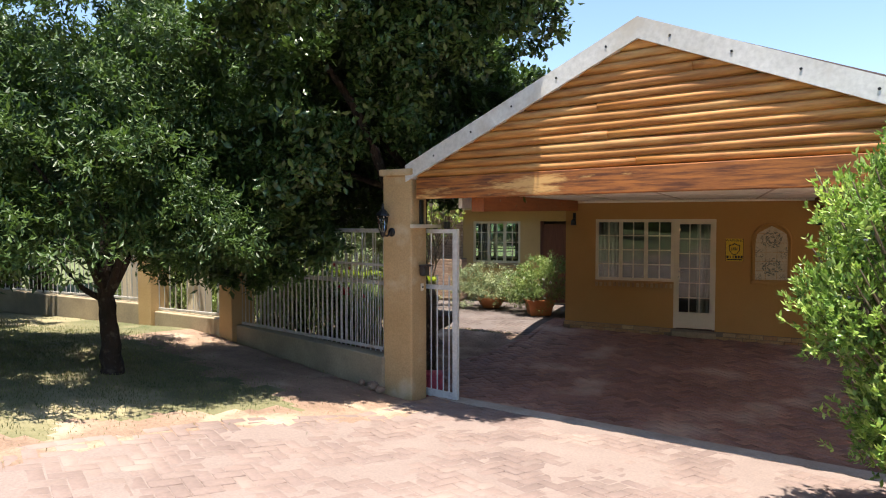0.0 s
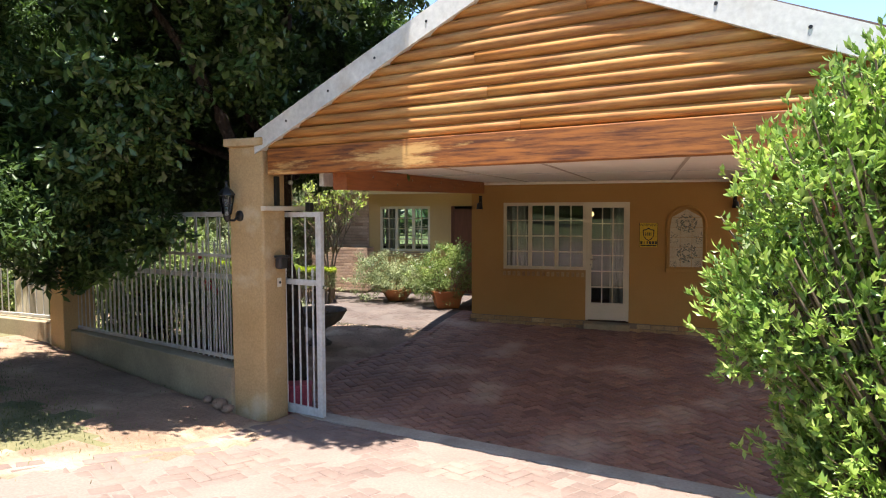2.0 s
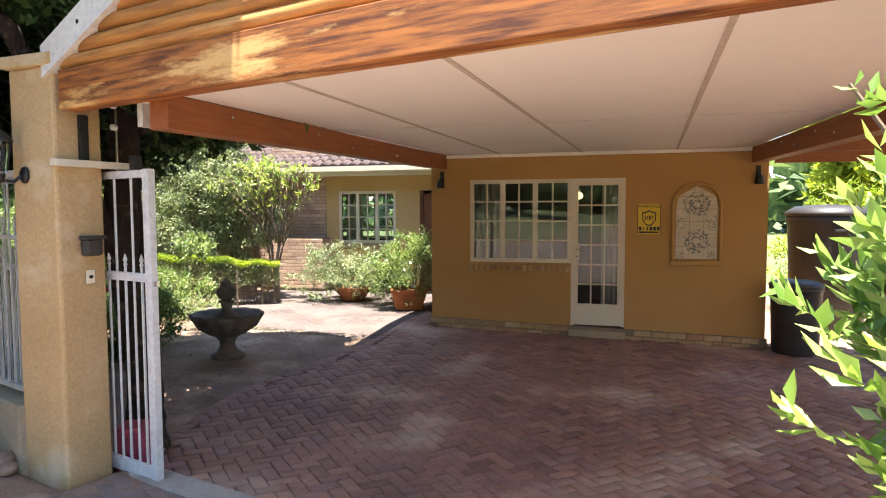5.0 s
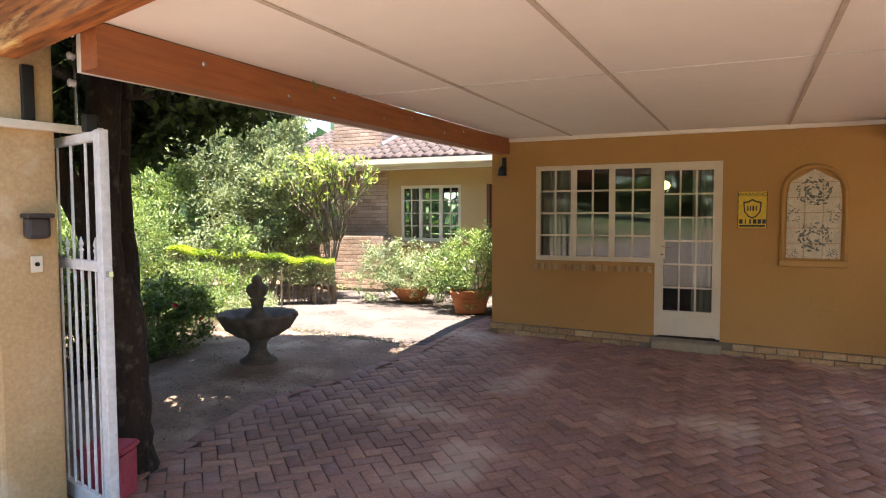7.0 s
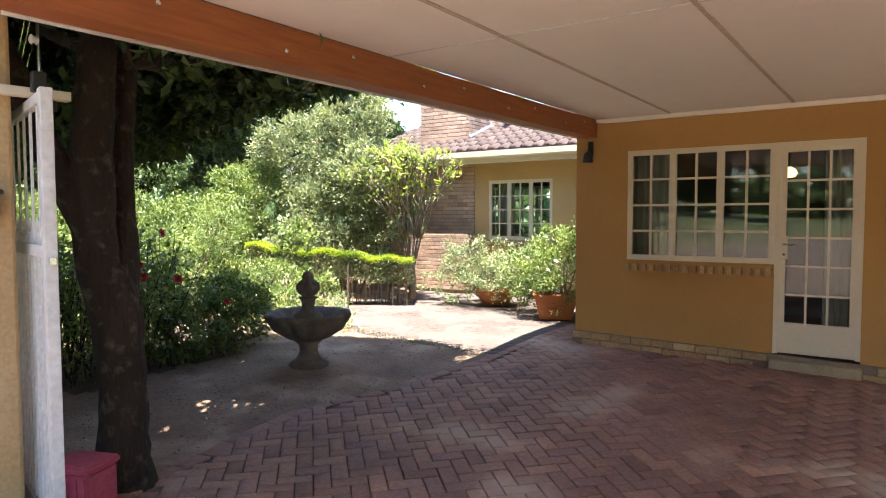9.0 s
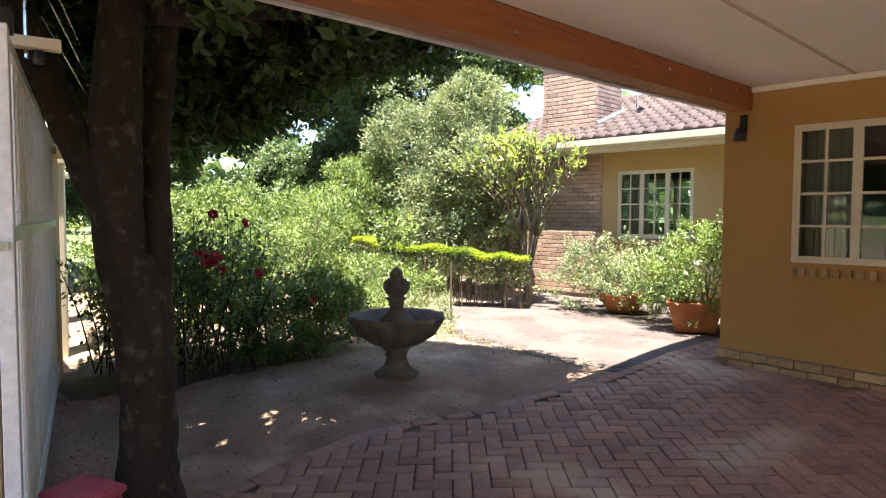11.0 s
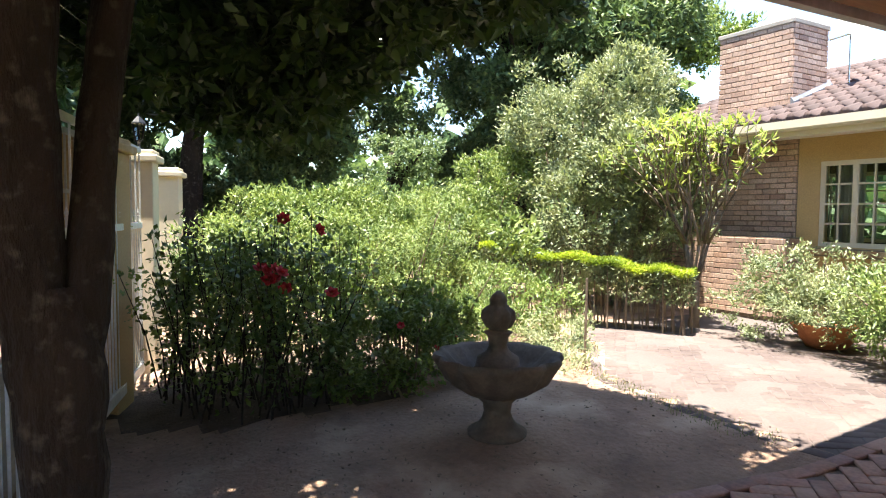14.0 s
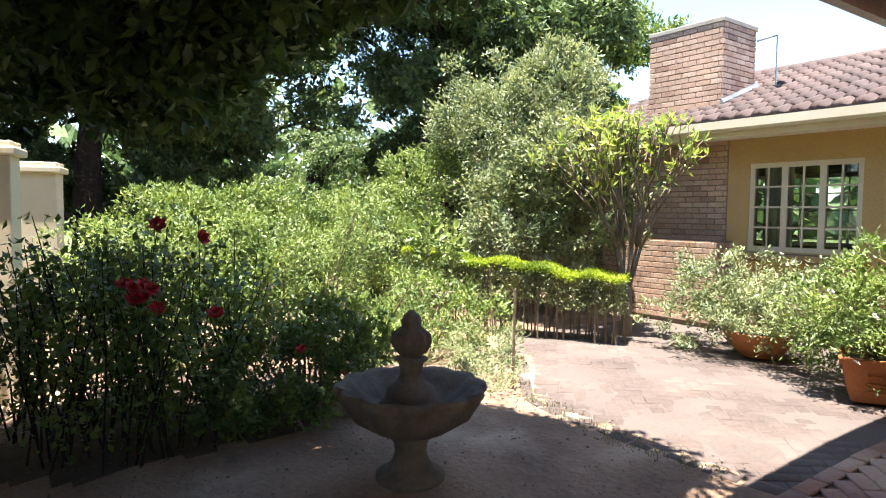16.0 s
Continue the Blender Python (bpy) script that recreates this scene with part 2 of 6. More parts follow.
ROOFTILE = piece("roof_tile", ((0.078, 0.05, 0.047), (0.11, 0.07, 0.066), (0.096, 0.064, 0.062), (0.135, 0.093, 0.087)), 0.8, 0.3, False, 0.6)
GLASS = glass_mat("window_glass")
LEAF_TREE = leaf_mat("tree_leaf", ((0.042, 0.078, 0.026), (0.066, 0.118, 0.036), (0.1, 0.16, 0.046), (0.083, 0.136, 0.046)), 0.35, 0.25)
LEAF_LAWN_TREE = leaf_mat("lawn_tree_leaf", ((0.045, 0.085, 0.024), (0.07, 0.125, 0.032), (0.09, 0.15, 0.042)), 0.45, 0.35)
LEAF_BUSH = leaf_mat("bush_leaf", ((0.16, 0.28, 0.06), (0.26, 0.4, 0.09), (0.36, 0.5, 0.14), (0.5, 0.6, 0.23)), 0.35, 0.35)
LEAF_ROSE = leaf_mat("rose_leaf", ((0.1, 0.15, 0.04), (0.155, 0.22, 0.056), (0.21, 0.28, 0.075)), 0.4, 0.35)
LEAF_SILVER = leaf_mat("silver_leaf", ((0.2, 0.235, 0.135), (0.28, 0.315, 0.175), (0.36, 0.39, 0.22)), 0.5, 0.3)
LEAF_MID = leaf_mat("shrub_leaf", ((0.125, 0.185, 0.055), (0.2, 0.272, 0.082), (0.295, 0.355, 0.12)), 0.45, 0.3)
LEAF_LIME = leaf_mat("lime_leaf", ((0.264, 0.347, 0.03), (0.352, 0.441, 0.04), (0.44, 0.504, 0.06)), 0.5, 0.5)
LEAF_FRANGI = leaf_mat("frangipani_leaf", ((0.25, 0.33, 0.08), (0.36, 0.43, 0.11), (0.46, 0.5, 0.15)), 0.35, 0.45)
LEAF_FAR = leaf_mat("far_leaf", ((0.095, 0.15, 0.07), (0.155, 0.22, 0.1), (0.21, 0.27, 0.12)), 0.55, 0.3)
BLADE = leaf_mat("grass_blade", ((0.12, 0.16, 0.06), (0.2, 0.22, 0.09), (0.3, 0.27, 0.15)), 0.6, 0.4)


# ---- building helpers ----
def link_bm(name, bm, material, parent=None, smooth=False):
    me = bpy.data.meshes.new(name)
    bm.normal_update()
    bm.to_mesh(me)
    bm.free()
    me.materials.append(material)
    if smooth:
        me.polygons.foreach_set("use_smooth", [True] * len(me.polygons))
    ob = new(name, me)
    if parent:
        ob.parent = parent
    return ob


def part(name, bm, material, parent, label="", smooth=False):
    return tagged(link_bm(name, bm, material, parent, smooth), label)


def thing(name, label, category, at=(0, 0, 0), rz=0.0, group="", kind=""):
    ob = new(name)
    ob.empty_display_size = 0.1
    ob.matrix_basis = pose(*at, 0, 0, rz)
    return tagged(ob, label, category, group, kind)


def add_box(bm, x0, y0, z0, x1, y1, z1, m=None):
    vs = [bm.verts.new(Vector(p) if m is None else m @ Vector(p)) for p in
          ((x0, y0, z0), (x1, y0, z0), (x1, y1, z0), (x0, y1, z0), (x0, y0, z1), (x1, y0, z1), (x1, y1, z1), (x0, y1, z1))]
    for f in ((0, 3, 2, 1), (4, 5, 6, 7), (0, 1, 5, 4), (1, 2, 6, 5), (2, 3, 7, 6), (3, 0, 4, 7)):
        bm.faces.new([vs[i] for i in f])
    return vs


def box(x0, y0, z0, x1, y1, z1, bevel=0.0, m=None):
    bm = bmesh.new()
    add_box(bm, x0, y0, z0, x1, y1, z1, m)
    if bevel:
        bmesh.ops.bevel(bm, geom=bm.edges[:], offset=bevel, segments=2, affect="EDGES", profile=0.5)
    return bm


def prism(outline, z0, z1, bevel=0.0):
    """Upright prism over a plan outline; z1 may be a list."""
    bm = bmesh.new()
    n = len(outline)
    tops = z1 if isinstance(z1, (list, tuple)) else [z1] * n
    lo = [bm.verts.new((x, y, z0)) for x, y in outline]
    hi = [bm.verts.new((x, y, tops[i])) for i, (x, y) in enumerate(outline)]
    bm.faces.new(lo[::-1])
    bm.faces.new(hi)
    for i in range(n):
        bm.faces.new((lo[i], lo[(i + 1) % n], hi[(i + 1) % n], hi[i]))
    bmesh.ops.recalc_face_normals(bm, faces=bm.faces)
    if bevel:
        bmesh.ops.bevel(bm, geom=bm.edges[:], offset=bevel, segments=2, affect="EDGES", profile=0.5)
    return bm


def add_tube(bm, path, radii, sides=8):
    """A tapered tube along a path of points."""
    rings = []
    pts = [Vector(p) for p in path]
    for i, p in enumerate(pts):
        d = (pts[min(i + 1, len(pts) - 1)] - pts[max(i - 1, 0)]).normalized()
        a = d.orthogonal().normalized() if abs(d.z) < 0.9 else d.cross(Vector((0, 1, 0))).normalized()
        b = d.cross(a)
        r = radii[i] if isinstance(radii, (list, tuple)) else radii
        rings.append([bm.verts.new(p + r * (math.cos(2 * math.pi * k / sides) * a + math.sin(2 * math.pi * k / sides) * b)) for k in range(sides)])
    for r0, r1 in zip(rings, rings[1:]):
        for k in range(sides):
            bm.faces.new((r0[k], r0[(k + 1) % sides], r1[(k + 1) % sides], r1[k]))
    bm.faces.new(rings[0][::-1])
    bm.faces.new(rings[-1])


def tube(path, radii, sides=8):
    bm = bmesh.new()
    add_tube(bm, path, radii, sides)
    bmesh.ops.recalc_face_normals(bm, faces=bm.faces)
    return bm


def lathe(profile, sides=32, lobes=0, lobe_depth=0.0, lobe_from=0.0):
    """Turned shape from (radius, z) pairs, with optional scalloped lobes where the radius exceeds lobe_from."""
    bm = bmesh.new()
    rings = []
    for r, z in profile:
        ring = []
        for k in range(sides):
            a = 2 * math.pi * k / sides
            w = 1 + (lobe_depth * (abs(math.cos(a * lobes / 2)) - 0.6) if lobes and r > lobe_from else 0)
            ring.append(bm.verts.new((r * w * math.cos(a), r * w * math.sin(a), z)))
        rings.append(ring)
    for r0, r1 in zip(rings, rings[1:]):
        for k in range(sides):
            bm.faces.new((r0[k], r0[(k + 1) % sides], r1[(k + 1) % sides], r1[k]))
    bm.faces.new(rings[0][::-1])
    bm.faces.new(rings[-1])
    bmesh.ops.recalc_face_normals(bm, faces=bm.faces)
    return bm


rng = np.random.default_rng(7)


def leaf_mesh(points, size, aspect=0.45, droop=0.0, normals=None, spread=1.0):
    """Folded leaves at the points, as vertices and faces."""
    n = len(points)
    d = rng.normal(size=(n, 3)) * spread
    if normals is not None:
        d += normals
    d[:, 2] -= droop
    d /= np.linalg.norm(d, axis=1)[:, None] + 1e-9
    s = rng.normal(size=(n, 3)) * 0.45 + np.cross(d, (0.0, 0.0, 1.0))
    s -= (s * d).sum(1)[:, None] * d
    s /= np.linalg.norm(s, axis=1)[:, None] + 1e-9
    up = np.cross(d, s)
    L = (size * rng.uniform(0.65, 1.25, n))[:, None]
    W = L * aspect * 0.5
    mid = points + d * L * 0.5
    base, tip = points, points + d * L - up * L * 0.08
    left, right = mid + s * W + up * L * 0.07, mid - s * W + up * L * 0.07
    verts = np.stack((base, left, tip, right), 1).reshape(-1, 3)
    idx = np.arange(n)[:, None] * 4
    faces = np.concatenate((idx + (0, 2, 1), idx + (0, 3, 2)), 1).reshape(-1, 3)
    return verts, faces


def mesh_np(name, verts, faces, material, parent=None, label=""):
    me = bpy.data.meshes.new(name)
    k = faces.shape[1]
    me.vertices.add(len(verts))
    me.vertices.foreach_set("co", verts.astype(np.float32).ravel())
    me.loops.add(faces.size)
    me.loops.foreach_set("vertex_index", faces.astype(np.int32).ravel())
    me.polygons.add(len(faces))
    me.polygons.foreach_set("loop_start", np.arange(0, faces.size, k, dtype=np.int32))
    me.update(calc_edges=True)
    me.validate()
    me.materials.append(material)
    ob = new(name, me)
    if parent:
        ob.parent = parent
    return tagged(ob, label)


def clumps(blobs, density, hollow=0.55, jitter=0.12, min_z=None):
    """Leaf points in many small sub-clumps scattered over ellipsoids (centre, radii)."""
    pts, nrm = [], []
    for c, r in blobs:
        c, r = np.array(c, float), np.array(r, float)
        vol = r[0] * r[1] * r[2]
        n_sub = max(8, int(82 * vol ** (2 / 3)) + 20)
        d = rng.normal(size=(n_sub, 3))
        d /= np.linalg.norm(d, axis=1)[:, None]
        rad = rng.uniform(hollow, 1.0, n_sub) ** 0.6 * (1 + rng.normal(0, jitter, n_sub))
        cen = c + d * r * rad[:, None]
        per = max(4, int(density * vol ** (2 / 3) * 12 / n_sub))
        sub_r = 0.17 * vol ** (1 / 3) + 0.04
        for q, dd in zip(cen, d):
            p = q + rng.normal(size=(per, 3)) * sub_r * (0.5, 0.5, 0.38)
            pts.append(p)
            nrm.append(np.tile(dd * 0.7 + (0, 0, 0.25), (per, 1)))
    pts, nrm = np.concatenate(pts), np.concatenate(nrm)
    if min_z is not None:
        keep = pts[:, 2] > min_z
        pts, nrm = pts[keep], nrm[keep]
    return pts, nrm


# ---- ground ----
def gable_y(x):
    return 7.0 - 0.277 * (x + 3.38)


def bound_y(x):
    return np.where(x < -3.4, np.minimum(7.08 - 0.335 * (x + 3.86), 8.3 - 0.07 * (x + 7.2)), gable_y(x) + 0.45)


def ground(x, y):
    x, y = np.asarray(x, float), np.asarray(y, float)
    out = 0.45 - 0.077 * np.clip(y, -9, 9) + 0.1 * np.clip(-3 - x, 0, 5)
    ins = -0.05 - 0.045 * (12.87 - np.clip(y, 8.6, 12.87)) - 0.02 * np.clip(x + 2.7, 0, 4.5)
    ins = ins + 0.05 * np.clip((8.6 - y) / 1.6, 0, 1)
    ins = ins + 0.08 * np.clip((-3.75 - x) / 0.7, 0, 1) * np.clip((y - 8.4) / 0.8, 0, 1) * np.clip((12.3 - y) / 0.8, 0, 1)
    k = np.clip((y - bound_y(x)) / 0.3 + 0.5, 0, 1)
    return out * (1 - k) + ins * k


def drive_edge(y):
    """Left edge of the paved drive, x for y."""
    return np.interp(y, (-6, -3, 0, 2, 3.05, 3.6, 4.25, 4.9, 5.3, 5.8, 6.3, 7.0), (1.0, -1.4, -3.7, -4.75, -4.9, -4.72, -4.49, -4.2, -3.9, -3.5, -3.35, -3.3))


def axis_steps(lo, hi, fine):
    core = np.arange(lo, hi + 1e-6, fine)
    return np.concatenate(([lo - 220, lo - 110, lo - 55, lo - 26, lo - 12, lo - 5, lo - 2, lo - 0.8], core, [hi + 0.8, hi + 2, hi + 5, hi + 12, hi + 26, hi + 55, hi + 110, hi + 220]))


def build_ground():
    xs, ys = axis_steps(-12, 4, 0.1), axis_steps(-1, 16, 0.1)
    X, Y = np.meshgrid(xs, ys)
    near = (np.abs(X + 4) < 9) & (np.abs(Y - 7.5) < 9)
    wob = np.array([noise.noise((x * 2.2, y * 2.2, 0)) for x, y in zip(X.ravel(), Y.ravel())]).reshape(X.shape)
    Z = ground(X, Y) + np.where(near, 0.012 * wob, 0) - 0.012
    nx, ny = len(xs), len(ys)
    verts = np.stack((X, Y, Z), -1).reshape(-1, 3)
    i = (np.arange(ny - 1)[:, None] * nx + np.arange(nx - 1)[None, :]).ravel()
    faces = np.stack((i, i + 1, i + nx + 1, i + nx), 1)
    ob = mesh_np("ground", verts, faces, SOIL)
    tagged(ob, "dry brown garden soil and patchy lawn sloping gently", "ground", kind="structure")
    for m in (LAWN, SAND, BED_SOIL, FARGROUND, DRIVE_SAND, PATH_SAND):
        ob.data.materials.append(m)
    cx, cy = verts[faces].mean(1)[:, 0], verts[faces].mean(1)[:, 1]
    w = wob.ravel()[i]
    idx = np.zeros(len(faces), np.int32)
    outside = cy < bound_y(cx)
    idx[outside & (cx + 0.4 * w < drive_edge(cy) - 0.35) & (cy < bound_y(cx) - 1.5 + 0.6 * w)] = 1
    idx[outside & (cx < -8)] = 1
    idx[outside & (cx >= drive_edge(cy) + 0.25) & (cx < 3)] = 5
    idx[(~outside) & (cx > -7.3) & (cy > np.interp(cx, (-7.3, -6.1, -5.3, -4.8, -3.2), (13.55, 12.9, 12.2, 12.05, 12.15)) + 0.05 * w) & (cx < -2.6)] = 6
    bed = ((cx + 6.75) / 1.05) ** 2 + ((cy - 9.75) / 1.5) ** 2 + 0.25 * w < 1
    idx[bed & ~outside] = 3
    idx[(~outside) & (cx > np.interp(cy, (7.5, 8.8, 9.4, 10.3, 12.05), (-3.3, -3.75, -3.78, -3.5, -3.2))) & (cy < 13) & (cx < 3.0)] = 2
    idx[(np.abs(cx + 4) > 14) | (np.abs(cy - 7.5) > 12)] = 4
    ob.data.polygons.foreach_set("material_index", idx)
    ob.data.polygons.foreach_set("use_smooth", [True] * len(faces))
    return ob


build_ground()


# ---- carport ----
U = Vector((0.9637, -0.267, 0))
GABLE_RZ = math.degrees(math.atan2(U.y, U.x))
CEIL_FRONT, CEIL_BACK, WALL_Y = 2.37, 2.49, 12.87


def ceil_z(y):
    return CEIL_FRONT + (CEIL_BACK - CEIL_FRONT) * (y - 6.9) / (WALL_Y - 6.9)


def cut_wall(name, x0, x1, z0, z1, y0, y1, holes, material, label):
    """A wall along x between y0 and y1, with rectangular openings (x0, z0, x1, z1) right through it."""
    xs = sorted({x0, x1, *(h[0] for h in holes), *(h[2] for h in holes)})
    zs = sorted({z0, z1, *(h[1] for h in holes), *(h[3] for h in holes)})
    bm = bmesh.new()
    grid = {}

    def v(i, j, k):
        if (i, j, k) not in grid:
            grid[i, j, k] = bm.verts.new((xs[i], (y0, y1)[k], zs[j]))
        return grid[i, j, k]

    def solid(i, j):
        if not (0 <= i < len(xs) - 1 and 0 <= j < len(zs) - 1):
            return False
        cx, cz = (xs[i] + xs[i + 1]) / 2, (zs[j] + zs[j + 1]) / 2
        return not any(h[0] < cx < h[2] and h[1] < cz < h[3] for h in holes)

    for i in range(len(xs) - 1):
        for j in range(len(zs) - 1):
            if not solid(i, j):
                continue
            for k in (0, 1):
                bm.faces.new([v(a, b, k) for a, b in ((i, j), (i + 1, j), (i + 1, j + 1), (i, j + 1))])
            for (di, dj), e in (((-1, 0), ((i, j), (i, j + 1))), ((1, 0), ((i + 1, j), (i + 1, j + 1))), ((0, -1), ((i, j), (i + 1, j))), ((0, 1), ((i, j + 1), (i + 1, j + 1)))):
                if not solid(i + di, j + dj):
                    bm.faces.new([v(*e[0], 0), v(*e[1], 0), v(*e[1], 1), v(*e[0], 1)])
    bmesh.ops.recalc_face_normals(bm, faces=bm.faces)
    ob = link_bm(name, bm, material)
    return tagged(ob, label, "wall", kind="structure")


WIN = (-2.14, 0.93, -0.68, 2.12)
DOOR = (-0.68, -0.02, 0.05, 2.12)
cut_wall("wall_carport", -2.73, 1.83, -0.3, 2.75, WALL_Y, 13.1, [(WIN[0], WIN[1], DOOR[2], WIN[3]), (DOOR[0], DOOR[1], DOOR[2], WIN[1])], PLASTER, "smooth ochre plastered wall under the carport")
tagged(link_bm("wall_west_room", box(-2.73, 13.1, -0.3, -2.5, 17.0, 2.75), PLASTER), "ochre plastered side wall of the house", "wall", kind="structure")
tagged(link_bm("wall_east_room", box(1.6, 13.1, -0.3, 1.83, 17.0, 2.75), PLASTER), "ochre plastered side wall of the house", "wall", kind="structure")
tagged(link_bm("wall_room_back", box(-2.5, 16.0, -0.3, 1.6, 16.2, 2.75), ROOM), "plain inner wall, coloured dark so the room reads dim", "wall", kind="structure")
tagged(link_bm("floor_room", box(-2.5, 13.1, -0.1, 1.6, 16.0, 0.0), DOOR_WOOD), "dark floor of the room behind the window", "floor", kind="structure")
tagged(link_bm("ceiling_room", box(-2.5, 13.1, 2.55, 1.6, 16.0, 2.65), ROOM), "plain ceiling of the room, coloured dark so it reads dim", "ceiling", kind="structure")


def casement_window(name, x0, z0, x1, z1, y, mulls, cols, rows, label, frame_w=0.04):
    """Steel cottage-pane window set in a wall that faces -y."""
    w = thing(name, label, "window", (x0, y, z0), kind="structure")
    W, H = x1 - x0, z1 - z0
    bm = bmesh.new()
    f = frame_w
    add_box(bm, 0, -0.012, 0, W, 0.05, f)
    add_box(bm, 0, -0.012, H - f, W, 0.05, H)
    xs = [0.0] + [m - x0 for m in mulls] + [W]
    for i, x in enumerate(xs):
        a = 0 if i == 0 else (x - f if i == len(xs) - 1 else x - f / 2)
        add_box(bm, a, -0.01, f, a + f, 0.048, H - f)
    part("window_frame", bm, CREAM, w)
    for i in range(len(xs) - 1):
        a, b = xs[i] + (f if i == 0 else f / 2), xs[i + 1] - (f if i == len(xs) - 2 else f / 2)
        bm = bmesh.new()
        s = 0.016
        for q in ((a, f, a + s, H - f), (b - s, f, b, H - f), (a + s, f, b - s, f + s), (a + s, H - f - s, b - s, H - f)):
            add_box(bm, q[0], -0.004, q[1], q[2], 0.04, q[3])
        sash = part("casement", bm, CREAM, w)
        for c in range(1, cols):
            x = a + (b - a) * c / cols
            part("glazing_bar", box(x - 0.011, 0.0, f + s, x + 0.011, 0.035, H - f - s), CREAM, sash)
        for r in range(1, rows):
            z = f + (H - 2 * f) * r / rows
            part("glazing_bar", box(a + s, 0.003, z - 0.011, b - s, 0.032, z + 0.011), CREAM, sash)
        for c in range(cols):
            for r in range(rows):
                g = part("pane", box(a + (b - a) * c / cols + 0.008, 0.014, f + (H - 2 * f) * r / rows + 0.008, a + (b - a) * (c + 1) / cols - 0.008, 0.019, f + (H - 2 * f) * (r + 1) / rows - 0.008), GLASS, sash)
                g.visible_shadow = False
    return w


def curtain(x0, x1, z0, z1, y, folds):
    bm = bmesh.new()
    n = folds * 6
    cols = []
    for i in range(n + 1):
        x = x0 + (x1 - x0) * i / n
        yy = y + 0.03 * math.sin(2 * math.pi * i / 6) + 0.008 * math.sin(i * 1.7)
        cols.append([bm.verts.new((x, yy + d, z)) for d in (0, 0.004) for z in (z0, z1)])
    for a, b in zip(cols, cols[1:]):
        bm.faces.new((a[0], b[0], b[1], a[1]))
        bm.faces.new((a[2], a[3], b[3], b[2]))
    return tagged(link_bm("curtain", bm, CURTAIN, smooth=True), "pale net curtain hanging behind the panes", "curtain", "curtains")


casement_window("window_1", WIN[0], WIN[1], WIN[2], WIN[3], WALL_Y + 0.02, (-1.66, -1.19), 2, 4, "cream steel cottage-pane window beside the glazed door")
curtain(-2.42, -1.76, 0.9, 2.1, 13.2, 8)
curtain(-0.28, 0.02, 0.1, 2.05, 13.2, 4)


def build_door():
    x0, z0, x1, z1 = DOOR[0], 0.05, DOOR[2], DOOR[3]
    d = thing("door_1", "closed cream door with small glass panes above a solid panel", "door", (x0, WALL_Y + 0.02, z0), kind="structure")
    W, H, f = x1 - x0, z1 - z0, 0.045
    bm = bmesh.new()
    for b in ((0, 0, f, H), (W - f, 0, W, H), (f, H - f, W - f, H)):
        add_box(bm, b[0], -0.014, b[1], b[2], 0.05, b[3])
    part("door_frame", bm, CREAM, d)
    bm = bmesh.new()
    s = 0.05
    for b in ((f, 0.01, f + s, H - f), (W - f - s, 0.01, W - f, H - f), (f + s, H - f - s, W - f - s, H - f), (f + s, 0.01, W - f - s, 0.31)):
        add_box(bm, b[0], 0.0, b[1], b[2], 0.04, b[3])
    leaf = part("leaf", bm, CREAM, d)
    a, b, lo, hi = f + s, W - f - s, 0.31, H - f - s
    for c in (1, 2):
        x = a + (b - a) * c / 3
        part("glazing_bar", box(x - 0.01, 0.004, lo, x + 0.01, 0.036, hi), CREAM, leaf)
    for r in range(1, 6):
        z = lo + (hi - lo) * r / 6
        part("glazing_bar", box(a, 0.007, z - 0.01, b, 0.033, z + 0.01), CREAM, leaf)
    for c in range(3):
        for r in range(6):
            g = part("pane", box(a + (b - a) * c / 3 + 0.006, 0.016, lo + (hi - lo) * r / 6 + 0.006, a + (b - a) * (c + 1) / 3 - 0.006, 0.021, lo + (hi - lo) * (r + 1) / 6 - 0.006), GLASS, leaf)
            g.visible_shadow = False
    part("lock_plate", box(f + 0.002, -0.012, 0.93, f + 0.07, 0.0, 1.16, 0.004), CREAM, leaf)
    bm = bmesh.new()
    add_tube(bm, ((f + 0.036, -0.01, 1.08), (f + 0.036, -0.055, 1.08), (f + 0.05, -0.06, 1.08), (f + 0.13, -0.06, 1.075)), 0.009)
    part("door_handle", bm, CHROME, leaf, "chrome lever handle")
    part("keyhole", lathe(((0.012, 0), (0.012, 0.006)), 10), BLACK, leaf).matrix_basis = pose(f + 0.036, -0.012, 0.98, 90)
    part("doorstep", box(-0.02, -0.13, -0.2, W + 0.02, 0.02, -0.05, 0.01), LOW_PLASTER, d, "worn grey-brown concrete step")


build_door()

# glowing lamp inside the room
lamp = thing("ceiling_lamp", "lit round ceiling lamp inside the room", "lamp", (-0.69, 14.3, 1.9))
m_glow, tg, bg = nodes_of("lamp_glow")
bg.inputs["Emission Color"].default_value, bg.inputs["Emission Strength"].default_value = (1, 0.62, 0.25, 1), 0.8
part("shade", lathe(((0.02, -0.05), (0.06, -0.04), (0.085, 0.0), (0.07, 0.045), (0.02, 0.075)), 20), m_glow, lamp, smooth=True)
part("stem", tube(((0, 0, 0.07), (0, 0, 0.65)), 0.012), BLACK, lamp)


def brick_mesh(name, l, d, h, bev=0.004, material=FACEBRICK):
    bm = box(-l / 2, -d / 2, 0, l / 2, d / 2, h)
    top = [e for e in bm.edges if all(v.co.z > h - 1e-4 for v in e.verts)]
    bmesh.ops.bevel(bm, geom=top, offset=bev, segments=1, affect="EDGES")
    me = bpy.data.meshes.new(name)
    bm.normal_update()
    bm.to_mesh(me)
    bm.free()
    me.materials.append(material)
    return me


